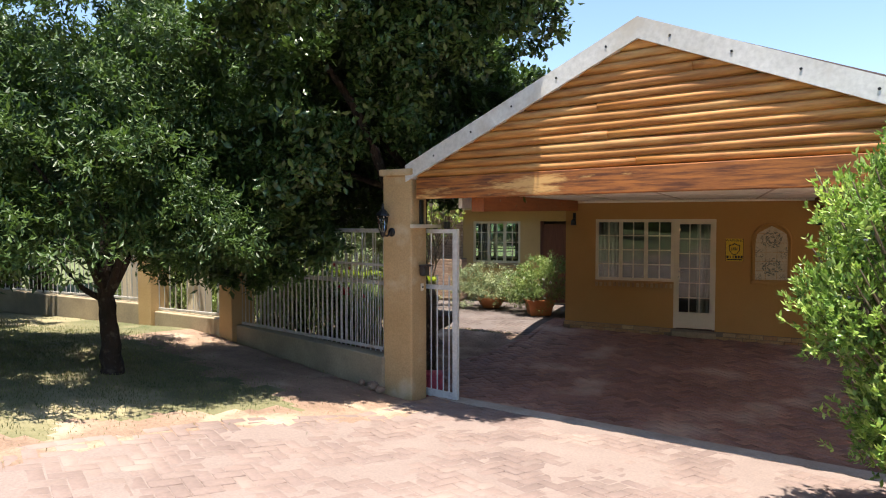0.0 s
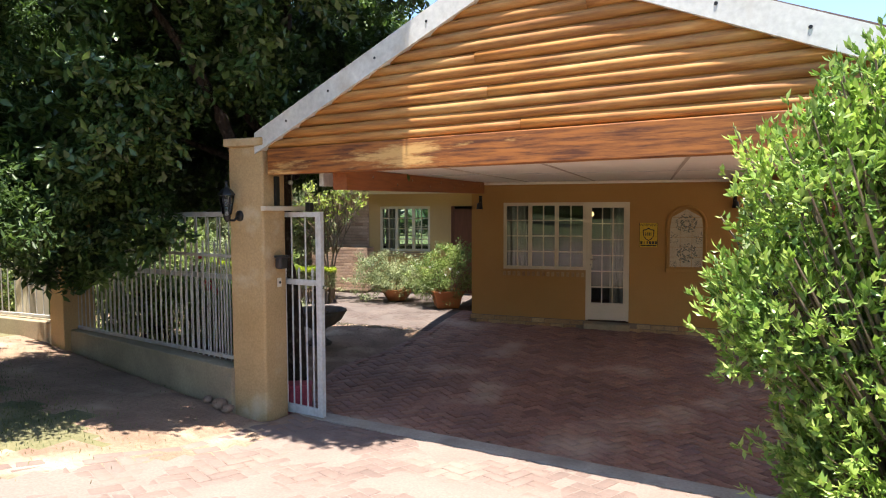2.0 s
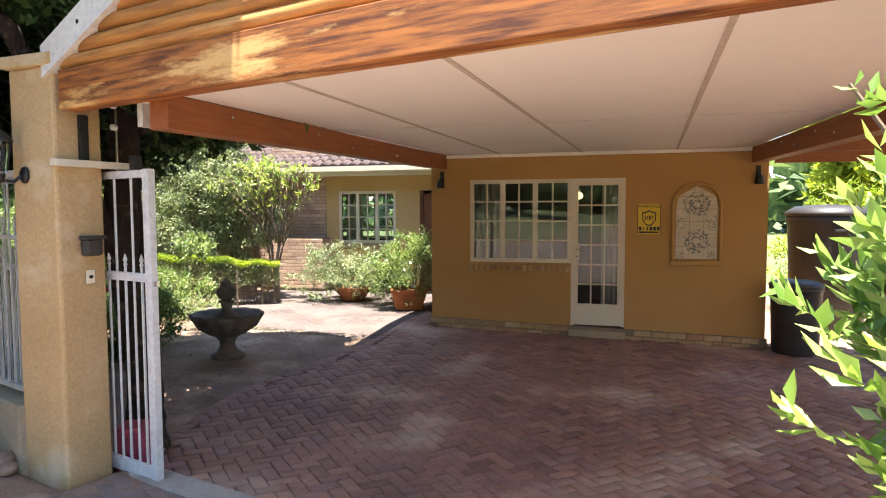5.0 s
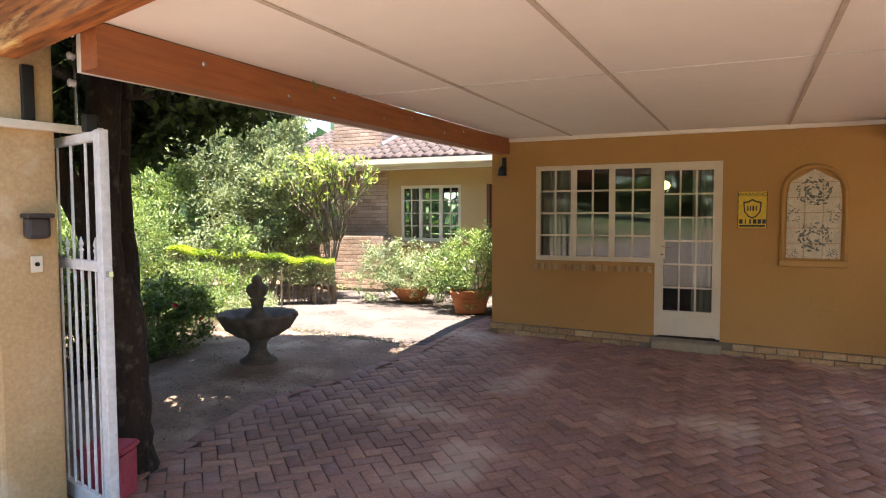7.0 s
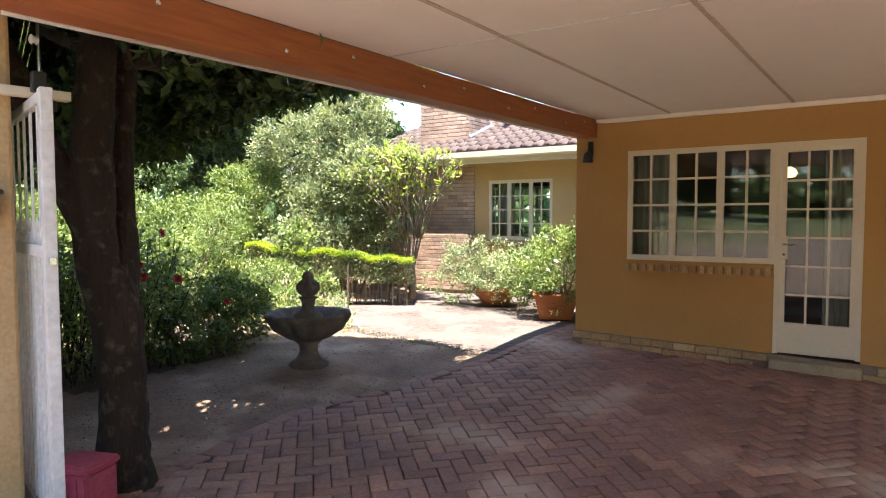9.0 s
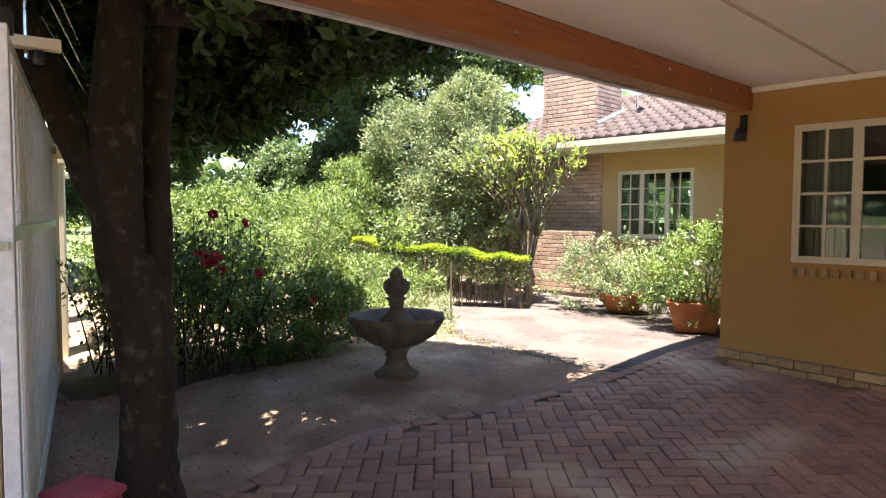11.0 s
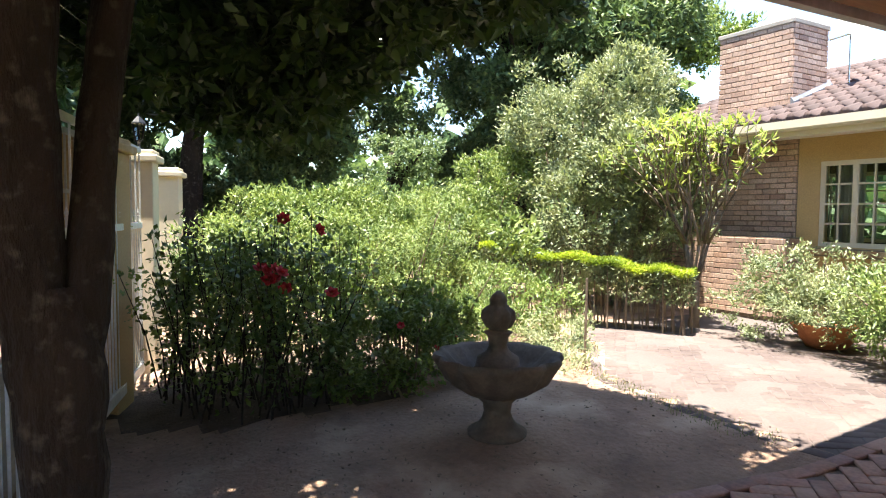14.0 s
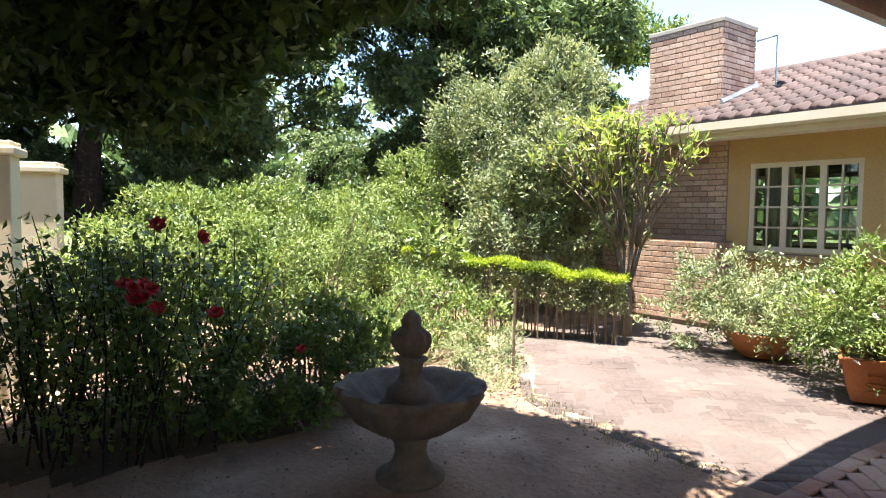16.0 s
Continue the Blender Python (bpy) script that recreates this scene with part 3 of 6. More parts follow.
def piece_at(name, mesh, parent, m):
    ob = new(name, mesh)
    ob.parent = parent
    ob.matrix_basis = m
    return ob


# sloping brick sill and the plinth
sill = tagged(link_bm("window_sill", box(-2.17, WALL_Y - 0.045, 0.79, -0.69, WALL_Y - 0.002, 0.915), PLASTER), "row of face bricks forming the sill under the window", "sill", kind="structure")
me_sill = brick_mesh("sill_brick", 0.072, 0.11, 0.045, material=SILL_BRICK)
for i in range(17):
    piece_at("brick", me_sill, sill, pose(-2.13 + i * 0.0865 + random.uniform(-0.003, 0.003), WALL_Y - 0.05, 0.855, 90 + random.uniform(-1.5, 1.5), 0, 90) @ pose(0, 0, 0, 0, 0, 90))
plinth = tagged(link_bm("plinth", prism(((-2.75, WALL_Y - 0.035), (1.85, WALL_Y - 0.035), (1.85, WALL_Y - 0.003), (-2.75, WALL_Y - 0.003)), -0.3, [0.09, -0.01, -0.01, 0.09]), MORTAR), "two courses of face brick along the foot of the wall", "plinth", kind="structure")
me_pl = brick_mesh("plinth_brick", 0.215, 0.068, 0.03, material=SILL_BRICK)
for row in range(2):
    for i in range(21):
        x = -2.63 + i * 0.225 + 0.11 * row
        if x > 1.74 or -0.72 < x < 0.09:
            continue
        top = 0.09 - 0.1 * (x + 2.75) / 4.6
        piece_at("brick", me_pl, plinth, pose(x, WALL_Y - 0.033, top - 0.04 - row * 0.079, 90, random.uniform(-1, 1), 0))

# warning sign
sign = thing("warning_sign", "yellow security warning sign screwed to the ochre wall", "sign", (0.36, WALL_Y - 0.004, 1.555))
part("plate", box(-0.15, -0.006, -0.205, 0.15, 0.003, 0.205, 0.001), YELLOW, sign)


def text_mesh(name, body, size, parent, at, material):
    cu = bpy.data.curves.new(name, "FONT")
    cu.body, cu.size, cu.extrude, cu.align_x, cu.align_y = body, size, 0.0008, "CENTER", "CENTER"
    tmp = bpy.data.objects.new(name, cu)
    scene.collection.objects.link(tmp)
    dg = bpy.context.evaluated_depsgraph_get()
    me = bpy.data.meshes.new_from_object(tmp.evaluated_get(dg))
    bpy.data.objects.remove(tmp)
    me.materials.clear()
    me.materials.append(material)
    ob = new(name, me)
    ob.parent = parent
    ob.matrix_basis = pose(*at, 90, 0, 0)
    return ob


text_mesh("lettering", "WARNING", 0.062, sign, (0, -0.0075, 0.172), INK)
bm = bmesh.new()
pts = [(-0.095, 0.09), (-0.04, 0.1), (0, 0.125), (0.04, 0.1), (0.095, 0.09), (0.085, -0.02), (0.045, -0.075), (0, -0.1), (-0.045, -0.075), (-0.085, -0.02)]
outer = [bm.verts.new((x, -0.0075, z)) for x, z in pts]
inner = [bm.verts.new((x * 0.84, -0.0075, z * 0.84)) for x, z in pts]
for i in range(len(pts)):
    j = (i + 1) % len(pts)
    bm.faces.new((outer[i], outer[j], inner[j], inner[i]))
for x, w in ((-0.045, 0.012), (-0.02, 0.012), (0.01, 0.02), (0.04, 0.012)):
    add_box(bm, x - w / 2, -0.0085, -0.01, x + w / 2, -0.0072, 0.045)
part("emblem", bm, INK, sign)
for i, w in enumerate((0.036, 0.012, 0.018, 0.036, 0.034, 0.036)):
    x = -0.12 + i * 0.047
    part("word_bar", box(x - w / 2 + 0.005, -0.0085, -0.155, x + w / 2 + 0.005, -0.0072, -0.105), INK, sign)
bm = bmesh.new()
add_box(bm, -0.13, -0.0085, -0.19, 0.13, -0.0072, -0.168)
part("word_strip", bm, INK, sign)
for e in ((-0.15, -0.205, -0.143, 0.205), (0.143, -0.205, 0.15, 0.205)):
    part("border", box(e[0], -0.008, e[1], e[2], -0.0062, e[3]), INK, sign)


# tiled niche
def build_niche():
    n = thing("tiled_niche", "arched plaster niche framing an old floral tile panel", "wall niche", (0.965, WALL_Y, 0.93))
    hw, spring = 0.27, 0.80

    def arch(off, depth_y, seg=20):
        pts = [(-hw - off, 0.08 - off)]
        for k in range(seg + 1):
            a = math.pi * (1 - k / seg)
            pts.append(((hw + off) * math.cos(a), spring + (hw + off) * math.sin(a) * 1.0))
        pts.append((hw + off, 0.08 - off))
        return [(x, depth_y, z) for x, z in pts]
    bm = bmesh.new()
    loops = [arch(0.055, -0.002), arch(0.05, -0.035), arch(0.03, -0.05), arch(0.012, -0.035), arch(0.0, -0.006)]
    vs = [[bm.verts.new(p) for p in l] for l in loops]
    for a, b in zip(vs, vs[1:]):
        for k in range(len(a) - 1):
            bm.faces.new((a[k], a[k + 1], b[k + 1], b[k]))
    bmesh.ops.recalc_face_normals(bm, faces=bm.faces)
    part("moulding", bm, PLASTER, n, smooth=True)
    part("ledge", box(-0.33, -0.055, 0.0, 0.33, -0.002, 0.07, 0.012), PLASTER, n)
    cols, rows, x0, z0 = 3, 6, -0.262, 0.09
    tw, th = 0.524 / cols, 0.167
    for c in range(cols):
        for r in range(rows):
            xa, za = x0 + c * tw, z0 + r * th
            poly = [(xa + 0.003, za + 0.003), (xa + tw - 0.003, za + 0.003), (xa + tw - 0.003, za + th - 0.003), (xa + 0.003, za + th - 0.003)]
            cl = []
            for x, z in poly:
                if z > spring:
                    lim = math.sqrt(max(0.0, (hw - 0.006) ** 2 - (z - spring) ** 2))
                    x = max(-lim, min(lim, x))
                    z = min(z, spring + math.sqrt(max(0, (hw - 0.006) ** 2 - x * x)))
                cl.append((x, z))
            if abs(cl[0][0] - cl[1][0]) < 0.01 or za > spring + hw - 0.03:
                continue
            bm = bmesh.new()
            f = [bm.verts.new((x, -0.012, z)) for x, z in cl]
            k = [bm.verts.new((x, -0.002, z)) for x, z in cl]
            bm.faces.new(f)
            for i in range(4):
                bm.faces.new((f[i], f[(i + 1) % 4], k[(i + 1) % 4], k[i]))
            bmesh.ops.remove_doubles(bm, verts=bm.verts, dist=1e-4)
            bmesh.ops.recalc_face_normals(bm, faces=bm.faces)
            part("tile", bm, TILE_CREAM, n)
    rr = random.Random(5)
    bm = bmesh.new()

    def petal(x, z, a, l, w):
        c, s = math.cos(a), math.sin(a)
        q = [(0, 0), (l * 0.5, w), (l, 0), (l * 0.5, -w)]
        bm.faces.new([bm.verts.new((x + u * c - v * s, -0.0135, z + u * s + v * c)) for u, v in q])
    for cx, cz, rad in ((0, 0.33, 0.17), (0, 0.82, 0.16)):
        for k in range(120):
            a = rr.uniform(0, 6.28)
            d = rad * rr.choice((0.35, 0.6, 0.8, 0.95)) * rr.uniform(0.85, 1.1)
            x, z = cx + d * math.cos(a), cz + d * math.sin(a) * 0.9
            petal(x, z, a + rr.uniform(0.8, 2.2), rr.uniform(0.025, 0.055), rr.uniform(0.005, 0.013))
    for sx in (-1, 1):
        for k in range(26):
            petal(sx * (0.2 + rr.uniform(-0.05, 0.045)), 0.57 + rr.uniform(-0.1, 0.1), rr.uniform(0, 6.28), rr.uniform(0.02, 0.045), 0.006)
            petal(sx * (0.19 + rr.uniform(-0.05, 0.05)), 0.14 + rr.uniform(-0.04, 0.05), rr.uniform(0, 6.28), rr.uniform(0.015, 0.035), 0.005)
    part("flower_painting", bm, TILE_INK, n, "grey-green painted floral scrolls")["kind"] = "stuff"


build_niche()

# ceiling with cover strips, cornice
def plane_prism(x0, x1, ya, yb, lo, hi):
    """Board along y whose lower and upper faces follow the ceiling's fall; ya and yb take x."""
    bm = bmesh.new()
    vs = []
    for off in (lo, hi):
        for x, fy in ((x0, ya), (x1, ya), (x1, yb), (x0, yb)):
            y = fy(x) if callable(fy) else fy
            vs.append(bm.verts.new((x, y, ceil_z(y) + off)))
    for f in ((0, 3, 2, 1), (4, 5, 6, 7), (0, 1, 5, 4), (1, 2, 6, 5), (2, 3, 7, 6), (3, 0, 4, 7)):
        bm.faces.new([vs[i] for i in f])
    return bm


front = lambda x: gable_y(x) + 0.13
bm = plane_prism(-2.49, 1.62, front, WALL_Y, 0.0, 0.03)
ceil_ob = tagged(link_bm("ceiling", bm, CEIL), "off-white board ceiling of the carport with cover strips", "ceiling", kind="structure")
def ceiling_strip(xa, xb):
    """Strip under the ceiling from xa at the front to xb at the wall."""
    bm = bmesh.new()
    vs = []
    for off in (-0.007, -0.001):
        for x, e in ((xa, -0.014), (xa, 0.014), (xb, 0.014), (xb, -0.014)):
            y = front(x) if len(vs) % 4 < 2 else WALL_Y - 0.05
            vs.append(bm.verts.new((x + e, y, ceil_z(y) + off)))
    for f in ((0, 3, 2, 1), (4, 5, 6, 7), (0, 1, 5, 4), (1, 2, 6, 5), (2, 3, 7, 6), (3, 0, 4, 7)):
        bm.faces.new([vs[i] for i in f])
    tagged(link_bm("trim", bm, STRIP), "thin brown cover strip over a ceiling joint", "trim", "ceiling strips", "structure")


for xa, xb in ((-1.67, -1.685), (-0.73, -0.54), (0.38, 0.7)):
    ceiling_strip(xa, xb)
bm = bmesh.new()
for yj in (9.08,):
    add_box(bm, -2.48, yj - 0.004, ceil_z(yj) - 0.004, 1.6, yj + 0.004, ceil_z(yj) + 0.002)
tagged(link_bm("trim", bm, WHITE), "hairline joint between ceiling boards", "trim", "ceiling strips", "structure")
tagged(link_bm("cornice", box(-2.49, WALL_Y - 0.045, CEIL_BACK - 0.05, 1.62, WALL_Y - 0.002, CEIL_BACK - 0.003, 0.008), CEIL), "narrow white cornice along the wall", "cornice", kind="structure")

# side beams
def side_beam(x0, x1, label):
    b = thing("roof_beam", label, "beam", (0, 0, 0), group="side beams")
    timber = part("timber", plane_prism(x0, x1, lambda x: gable_y(x) + 0.12, WALL_Y - 0.004, -0.2, -0.004), SIDE_BEAM, b)
    for i in range(9):
        y = 7.5 + i * 0.62
        for s, face in ((-1, x0), (1, x1)):
            part("bolt", lathe(((0.014, 0), (0.014, 0.005), (0.008, 0.009)), 10), CHROME, timber).matrix_basis = pose(face, y + 0.1 * (i % 2), ceil_z(y) - 0.07 - 0.06 * (i % 2), 0, 90 * s, 0)
    return b


side_beam(-2.65, -2.49, "red-stained timber beam carrying the open side of the carport")
side_beam(1.62, 1.78, "red-stained timber beam carrying the open side of the carport")
tagged(link_bm("fascia", plane_prism(-2.86, -2.81, lambda x: gable_y(x) + 0.2, 14.5, -0.16, 0.05), WHITE), "white painted eave board along the carport", "fascia", kind="structure")
tagged(link_bm("soffit", plane_prism(-2.81, -2.65, lambda x: gable_y(x) + 0.2, 12.86, -0.02, 0.02), CEIL), "narrow white soffit under the eave", "soffit", kind="structure")

# gable front, in its own frame: x along the front, y into the carport
APEX, BASE_Z, SLOPE = 2.69, 2.57, 0.43
gm = Matrix.Translation((-3.38, 7.0, 0)) @ Matrix.Rotation(math.radians(GABLE_RZ), 4, "Z")
gable = thing("carport_gable", "carport gable clad in varnished half logs with white barge boards", "gable")
gable.matrix_basis = gm
LEN = 2 * APEX


def under_roof(z):
    """Half width left under the barge boards at height z."""
    return (3.78 - z) / SLOPE


n_logs = 13
for i in range(n_logs):
    z = BASE_Z + 0.05 + i * 0.09
    half = under_roof(z - 0.02)
    if half < 0.08:
        continue
    xa, xb = max(APEX - half, 0.02), min(APEX + half, LEN - 0.02)
    cuts = [xa, xb] if i % 3 else [xa, APEX + random.uniform(-0.5, 0.6), xb]
    for a, b in zip(cuts, cuts[1:]):
        bm = bmesh.new()
        segs = max(3, int((b - a) / 0.35))
        off = random.uniform(0, 9)
        rings = []
        for s in range(segs + 1):
            x = a + (b - a) * s / segs
            r = 0.048 * (1 + 0.05 * math.sin(off + x * 2.1))
            dz = 0.004 * math.sin(off * 3 + x * 1.3)
            rings.append([bm.verts.new((x, 0.03 - r * 1.15 * math.sin(math.pi * k / 8), z + dz + r * math.cos(math.pi * k / 8))) for k in range(9)])
        for r0, r1 in zip(rings, rings[1:]):
            for k in range(8):
                bm.faces.new((r0[k], r0[k + 1], r1[k + 1], r1[k]))
        bm.faces.new(rings[0])
        bm.faces.new(rings[-1])
        bmesh.ops.recalc_face_normals(bm, faces=bm.faces)
        part("log", bm, LOG, gable, smooth=True)
part("backing", prism(((0, 0.035), (LEN, 0.035), (LEN, 0.06), (0, 0.06)), BASE_Z, BASE_Z + 0.05), LOG, gable)
bm = bmesh.new()
tri = [(0.0, BASE_Z), (LEN, BASE_Z), (LEN, 2.75), (APEX, 3.86), (0, 2.75)]
fr = [bm.verts.new((x, 0.034, z)) for x, z in tri]
bk = [bm.verts.new((x, 0.09, z)) for x, z in tri]
bm.faces.new(fr)
bm.faces.new(bk[::-1])
for i in range(5):
    bm.faces.new((fr[i], fr[(i + 1) % 5], bk[(i + 1) % 5], bk[i]))
bmesh.ops.recalc_face_normals(bm, faces=bm.faces)
part("gable_board", bm, LOG, gable)
bm = box(0.03, -0.035, 2.325, LEN - 0.03, 0.09, BASE_Z, 0.008)
part("front_beam", bm, BEAM, gable, "weathered orange-brown front beam with peeling varnish")
for s in (-1, 1):
    bm = bmesh.new()
    e = APEX + 0.12
    prof = []
    for d, up in ((0.0, 3.94), (e, 3.94 - SLOPE * e)):
        x = APEX + s * d
        prof.append([(x, -0.055, up - 0.2), (x, 0.1, up - 0.2), (x, 0.1, up), (x, -0.055, up)])
    a, b = [[bm.verts.new(p) for p in q] for q in prof]
    for i in range(4):
        bm.faces.new((a[i], a[(i + 1) % 4], b[(i + 1) % 4], b[i]))
    bm.faces.new(a)
    bm.faces.new(b[::-1])
    bmesh.ops.recalc_face_normals(bm, faces=bm.faces)
    barge = part("barge_board", bm, WHITE, gable, "chalky white barge board")
    for k in range(5):
        d = 0.3 + k * 0.52
        part("nail", lathe(((0.012, 0), (0.012, 0.004)), 8), BLACK, barge).matrix_basis = pose(APEX + s * d, -0.056, 3.84 - SLOPE * d, 90)


# roofs: wavy concrete tiles in courses
def tiled_slope(name, origin, along, upslope, width, length, label, parent=None):
    o, a, u = Vector(origin), Vector(along).normalized(), Vector(upslope).normalized()
    nrm = a.cross(u).normalized()
    if nrm.z < 0:
        nrm = -nrm
    cols, rows, seg = int(width / 0.22), int(length / 0.33), 6
    V, F = [], []
    prof = [0.0, 0.04, 0.055, 0.04, 0.0, -0.012]
    for r in range(rows):
        for c in range(cols):
            i0 = len(V)
            lift = 0.012 * random.random()
            for t, h in ((0.0, 0.035 + lift), (1.08, 0.004)):
                for k in range(seg + 1):
                    w = prof[k % seg] if k < seg else 0.0
                    V.append(o + a * ((c + k / seg * 0.985) * 0.22) + u * ((r + t) * 0.33) + nrm * (h + w))
            for k in range(seg + 1):
                V.append(o + a * ((c + k / seg * 0.985) * 0.22) + u * (r * 0.33) + nrm * (-0.005))
            n = seg + 1
            for k in range(seg):
                F.append((i0 + k, i0 + k + 1, i0 + n + k + 1, i0 + n + k))
                F.append((i0 + 2 * n + k, i0 + 2 * n + k + 1, i0 + k + 1, i0 + k))
    ob = mesh_np(name, np.array([tuple(v) for v in V]), np.array(F), ROOFTILE, parent, label)
    return ob


def roof_thing(name, label):
    return thing(name, label, "roof", kind="structure")


cr = roof_thing("roof_carport", "tiled double-pitched roof of the carport")
# left eave is stretched unseen past the fascia, only to place its shadow
for s, ex in ((-1, -3.3), (1, 1.85)):
    w0 = gable_y(ex) + 0.02
    bm = bmesh.new()
    q = [(-0.79, gable_y(-0.79), 3.9), (ex, w0, 3.9 - SLOPE * abs(ex + 0.79)), (ex, 17.0, 3.9 - SLOPE * abs(ex + 0.79)), (-0.79, 17.0, 3.9)]
    lo = [bm.verts.new(p) for p in q]
    hi = [bm.verts.new((p[0], p[1], p[2] + 0.04)) for p in q]
    bm.faces.new(lo)
    bm.faces.new(hi)
    for i in range(4):
        bm.faces.new((lo[i], lo[(i + 1) % 4], hi[(i + 1) % 4], hi[i]))
    bmesh.ops.recalc_face_normals(bm, faces=bm.faces)
    part("roof_slab", bm, ROOFTILE, cr)

# front pillars
def pillar(outline, z0, z1, label, material=PILLAR_PLASTER, cap=0.05):
    cx, cy = sum(p[0] for p in outline) / len(outline), sum(p[1] for p in outline) / len(outline)
    p = thing("gate_pillar", label, "pillar", (cx, cy, 0))
    rel = [(x - cx, y - cy) for x, y in outline]
    bm = prism(rel, z0, z1 - 0.075, 0.02)
    part("shaft", bm, material, p)
    part("cap", prism([(x * (1 + cap / max(abs(x), 0.05)), y * (1 + cap / max(abs(y), 0.05))) for x, y in rel], z1 - 0.08, z1, 0.012), material, p)
    return p


pillar(((-3.84, 7.03), (-3.43, 6.98), (-3.37, 7.30), (-3.78, 7.35)), -0.35, 2.69, "tall ochre plastered gate pillar with a stepped cap", cap=0.035)
pillar(((1.72, 5.62), (2.13, 5.51), (2.2, 5.83), (1.78, 5.94)), -0.35, 2.69, "tall ochre plastered pillar at the carport corner", cap=0.035)

# ---- boundary fence, low wall and sliding gate ----
def spear(bm, x, z, m=None):
    """Small spear tip on a bar."""
    prof = ((0.008, 0.0), (0.016, 0.012), (0.007, 0.024), (0.015, 0.045), (0.002, 0.085))
    rings = [[bm.verts.new((x + r * math.cos(k * math.pi / 2 + 0.78), r * math.sin(k * math.pi / 2 + 0.78), z + h)) for k in range(4)] for r, h in prof]
    for a, b in zip(rings, rings[1:]):
        for k in range(4):
            bm.faces.new((a[k], a[(k + 1) % 4], b[(k + 1) % 4], b[k]))


def bar_panel(name, label, category, a, b, z0, rails, top_bars, pitch, short_to, material, bar=0.0065, spears=True, group="", base_slope=0.0):
    """A steel bar panel between the plan points a and b; rails are (height, half height)."""
    a, b = Vector((*a, 0)), Vector((*b, 0))
    L = (b - a).length
    p = thing(name, label, category, (a.x, a.y, z0), math.degrees(math.atan2(b.y - a.y, b.x - a.x)), group)
    for z, h in rails:
        part("rail", box(0, -0.018, z - h, L, 0.018, z + h, 0.003), material, p)
    zt, zb = rails[-1][0], rails[0][0]
    n = int(L / pitch)
    for i in range(n + 1):
        x = min(L - bar, max(bar, L * i / n))
        bm = box(x - bar, -bar, zb, x + bar, bar, zt, 0.002)
        part("bar", bm, material, p)
        if short_to and i < n:
            xs = x + L / n / 2
            bm = box(xs - bar, -bar, zb, xs + bar, bar, short_to)
            if spears:
                spear(bm, xs, short_to)
            part("short_bar", bm, material, p)
    return p


P2 = (-7.05, 8.2)
low = thing("low_wall", "weathered plastered low wall carrying the steel fence", "wall", kind="structure")
def wall_run(a, b, w, z0, z1a, z1b):
    a, b = Vector((*a, 0)), Vector((*b, 0))
    d = (b - a).normalized()
    nn = Vector((-d.y, d.x, 0)) * w / 2
    pts = [a - nn, b - nn, b + nn, a + nn]
    part("wall_length", prism([(p.x, p.y) for p in pts], z0, [z1a, z1b, z1b, z1a], 0.015), LOW_PLASTER, low)


wall_run((-3.8, 7.08), (-6.9, 8.12), 0.2, -0.4, 0.4, 0.46)
wall_run((-7.2, 8.25), (-8.95, 8.47), 0.2, -0.4, 0.5, 0.52)
wall_run((-9.3, 8.55), (-15.5, 9.0), 0.2, -0.4, 0.62, 0.7)
FENCES = "fence panels"
bar_panel("steel_fence", "white steel bar fence panel with rust-flecked rails on a low wall", "fence", (-3.86, 7.1), (-6.88, 8.12), 0.42, ((0.06, 0.018), (1.10, 0.015), (1.53, 0.022)), None, 0.19, 1.17, FENCE_SHADED_WHITE, group=FENCES)
bar_panel("steel_fence", "white steel fence panel on a low wall, half hidden by leaves", "fence", (-7.22, 8.25), (-8.95, 8.47), 0.5, ((0.06, 0.018), (1.10, 0.015), (1.5, 0.022)), None, 0.14, None, FENCE_SHADED_WHITE, group=FENCES)
for i in range(2):
    bar_panel("steel_fence", "white steel bar fence panel in the shade of the trees", "fence", (-9.3 - 3 * i, 8.55 + 0.21 * i), (-12.2 - 3 * i, 8.75 + 0.21 * i), 0.64, ((0.06, 0.018), (1.10, 0.015), (1.4, 0.022)), None, 0.13, None, FENCE_SHADED_WHITE, group=FENCES)


def post(cx, cy, w, z0, z1, rz, label, coat=PILLAR_PLASTER):
    p = thing("fence_pillar", label, "pillar", (cx, cy, 0), rz, "fence pillars")
    part("shaft", box(-w / 2, -w / 2, z0, w / 2, w / 2, z1 - 0.1, 0.012), coat, p)
    part("cap", box(-w / 2 - 0.05, -w / 2 - 0.05, z1 - 0.1, w / 2 + 0.05, w / 2 + 0.05, z1 - 0.03, 0.015), coat, p)
    part("cap_top", box(-w / 2 - 0.01, -w / 2 - 0.01, z1 - 0.03, w / 2 + 0.01, w / 2 + 0.01, z1 + 0.02, 0.01), coat, p)


post(P2[0], P2[1], 0.4, -0.3, 1.95, -21, "shaded ochre plastered fence pillar with a square cap")
post(-9.13, 8.52, 0.36, -0.3, 2.0, -10, "sunlit cream plastered fence pillar with a square cap")

post(-8.2, 8.62, 0.3, -0.3, 1.96, -16, "cream plastered pillar with a square cap at the gate's end", CREAM)
post(-10.2, 9.1, 0.36, -0.3, 1.92, -16, "cream plastered pillar with a flat cap among shrubs", CREAM)


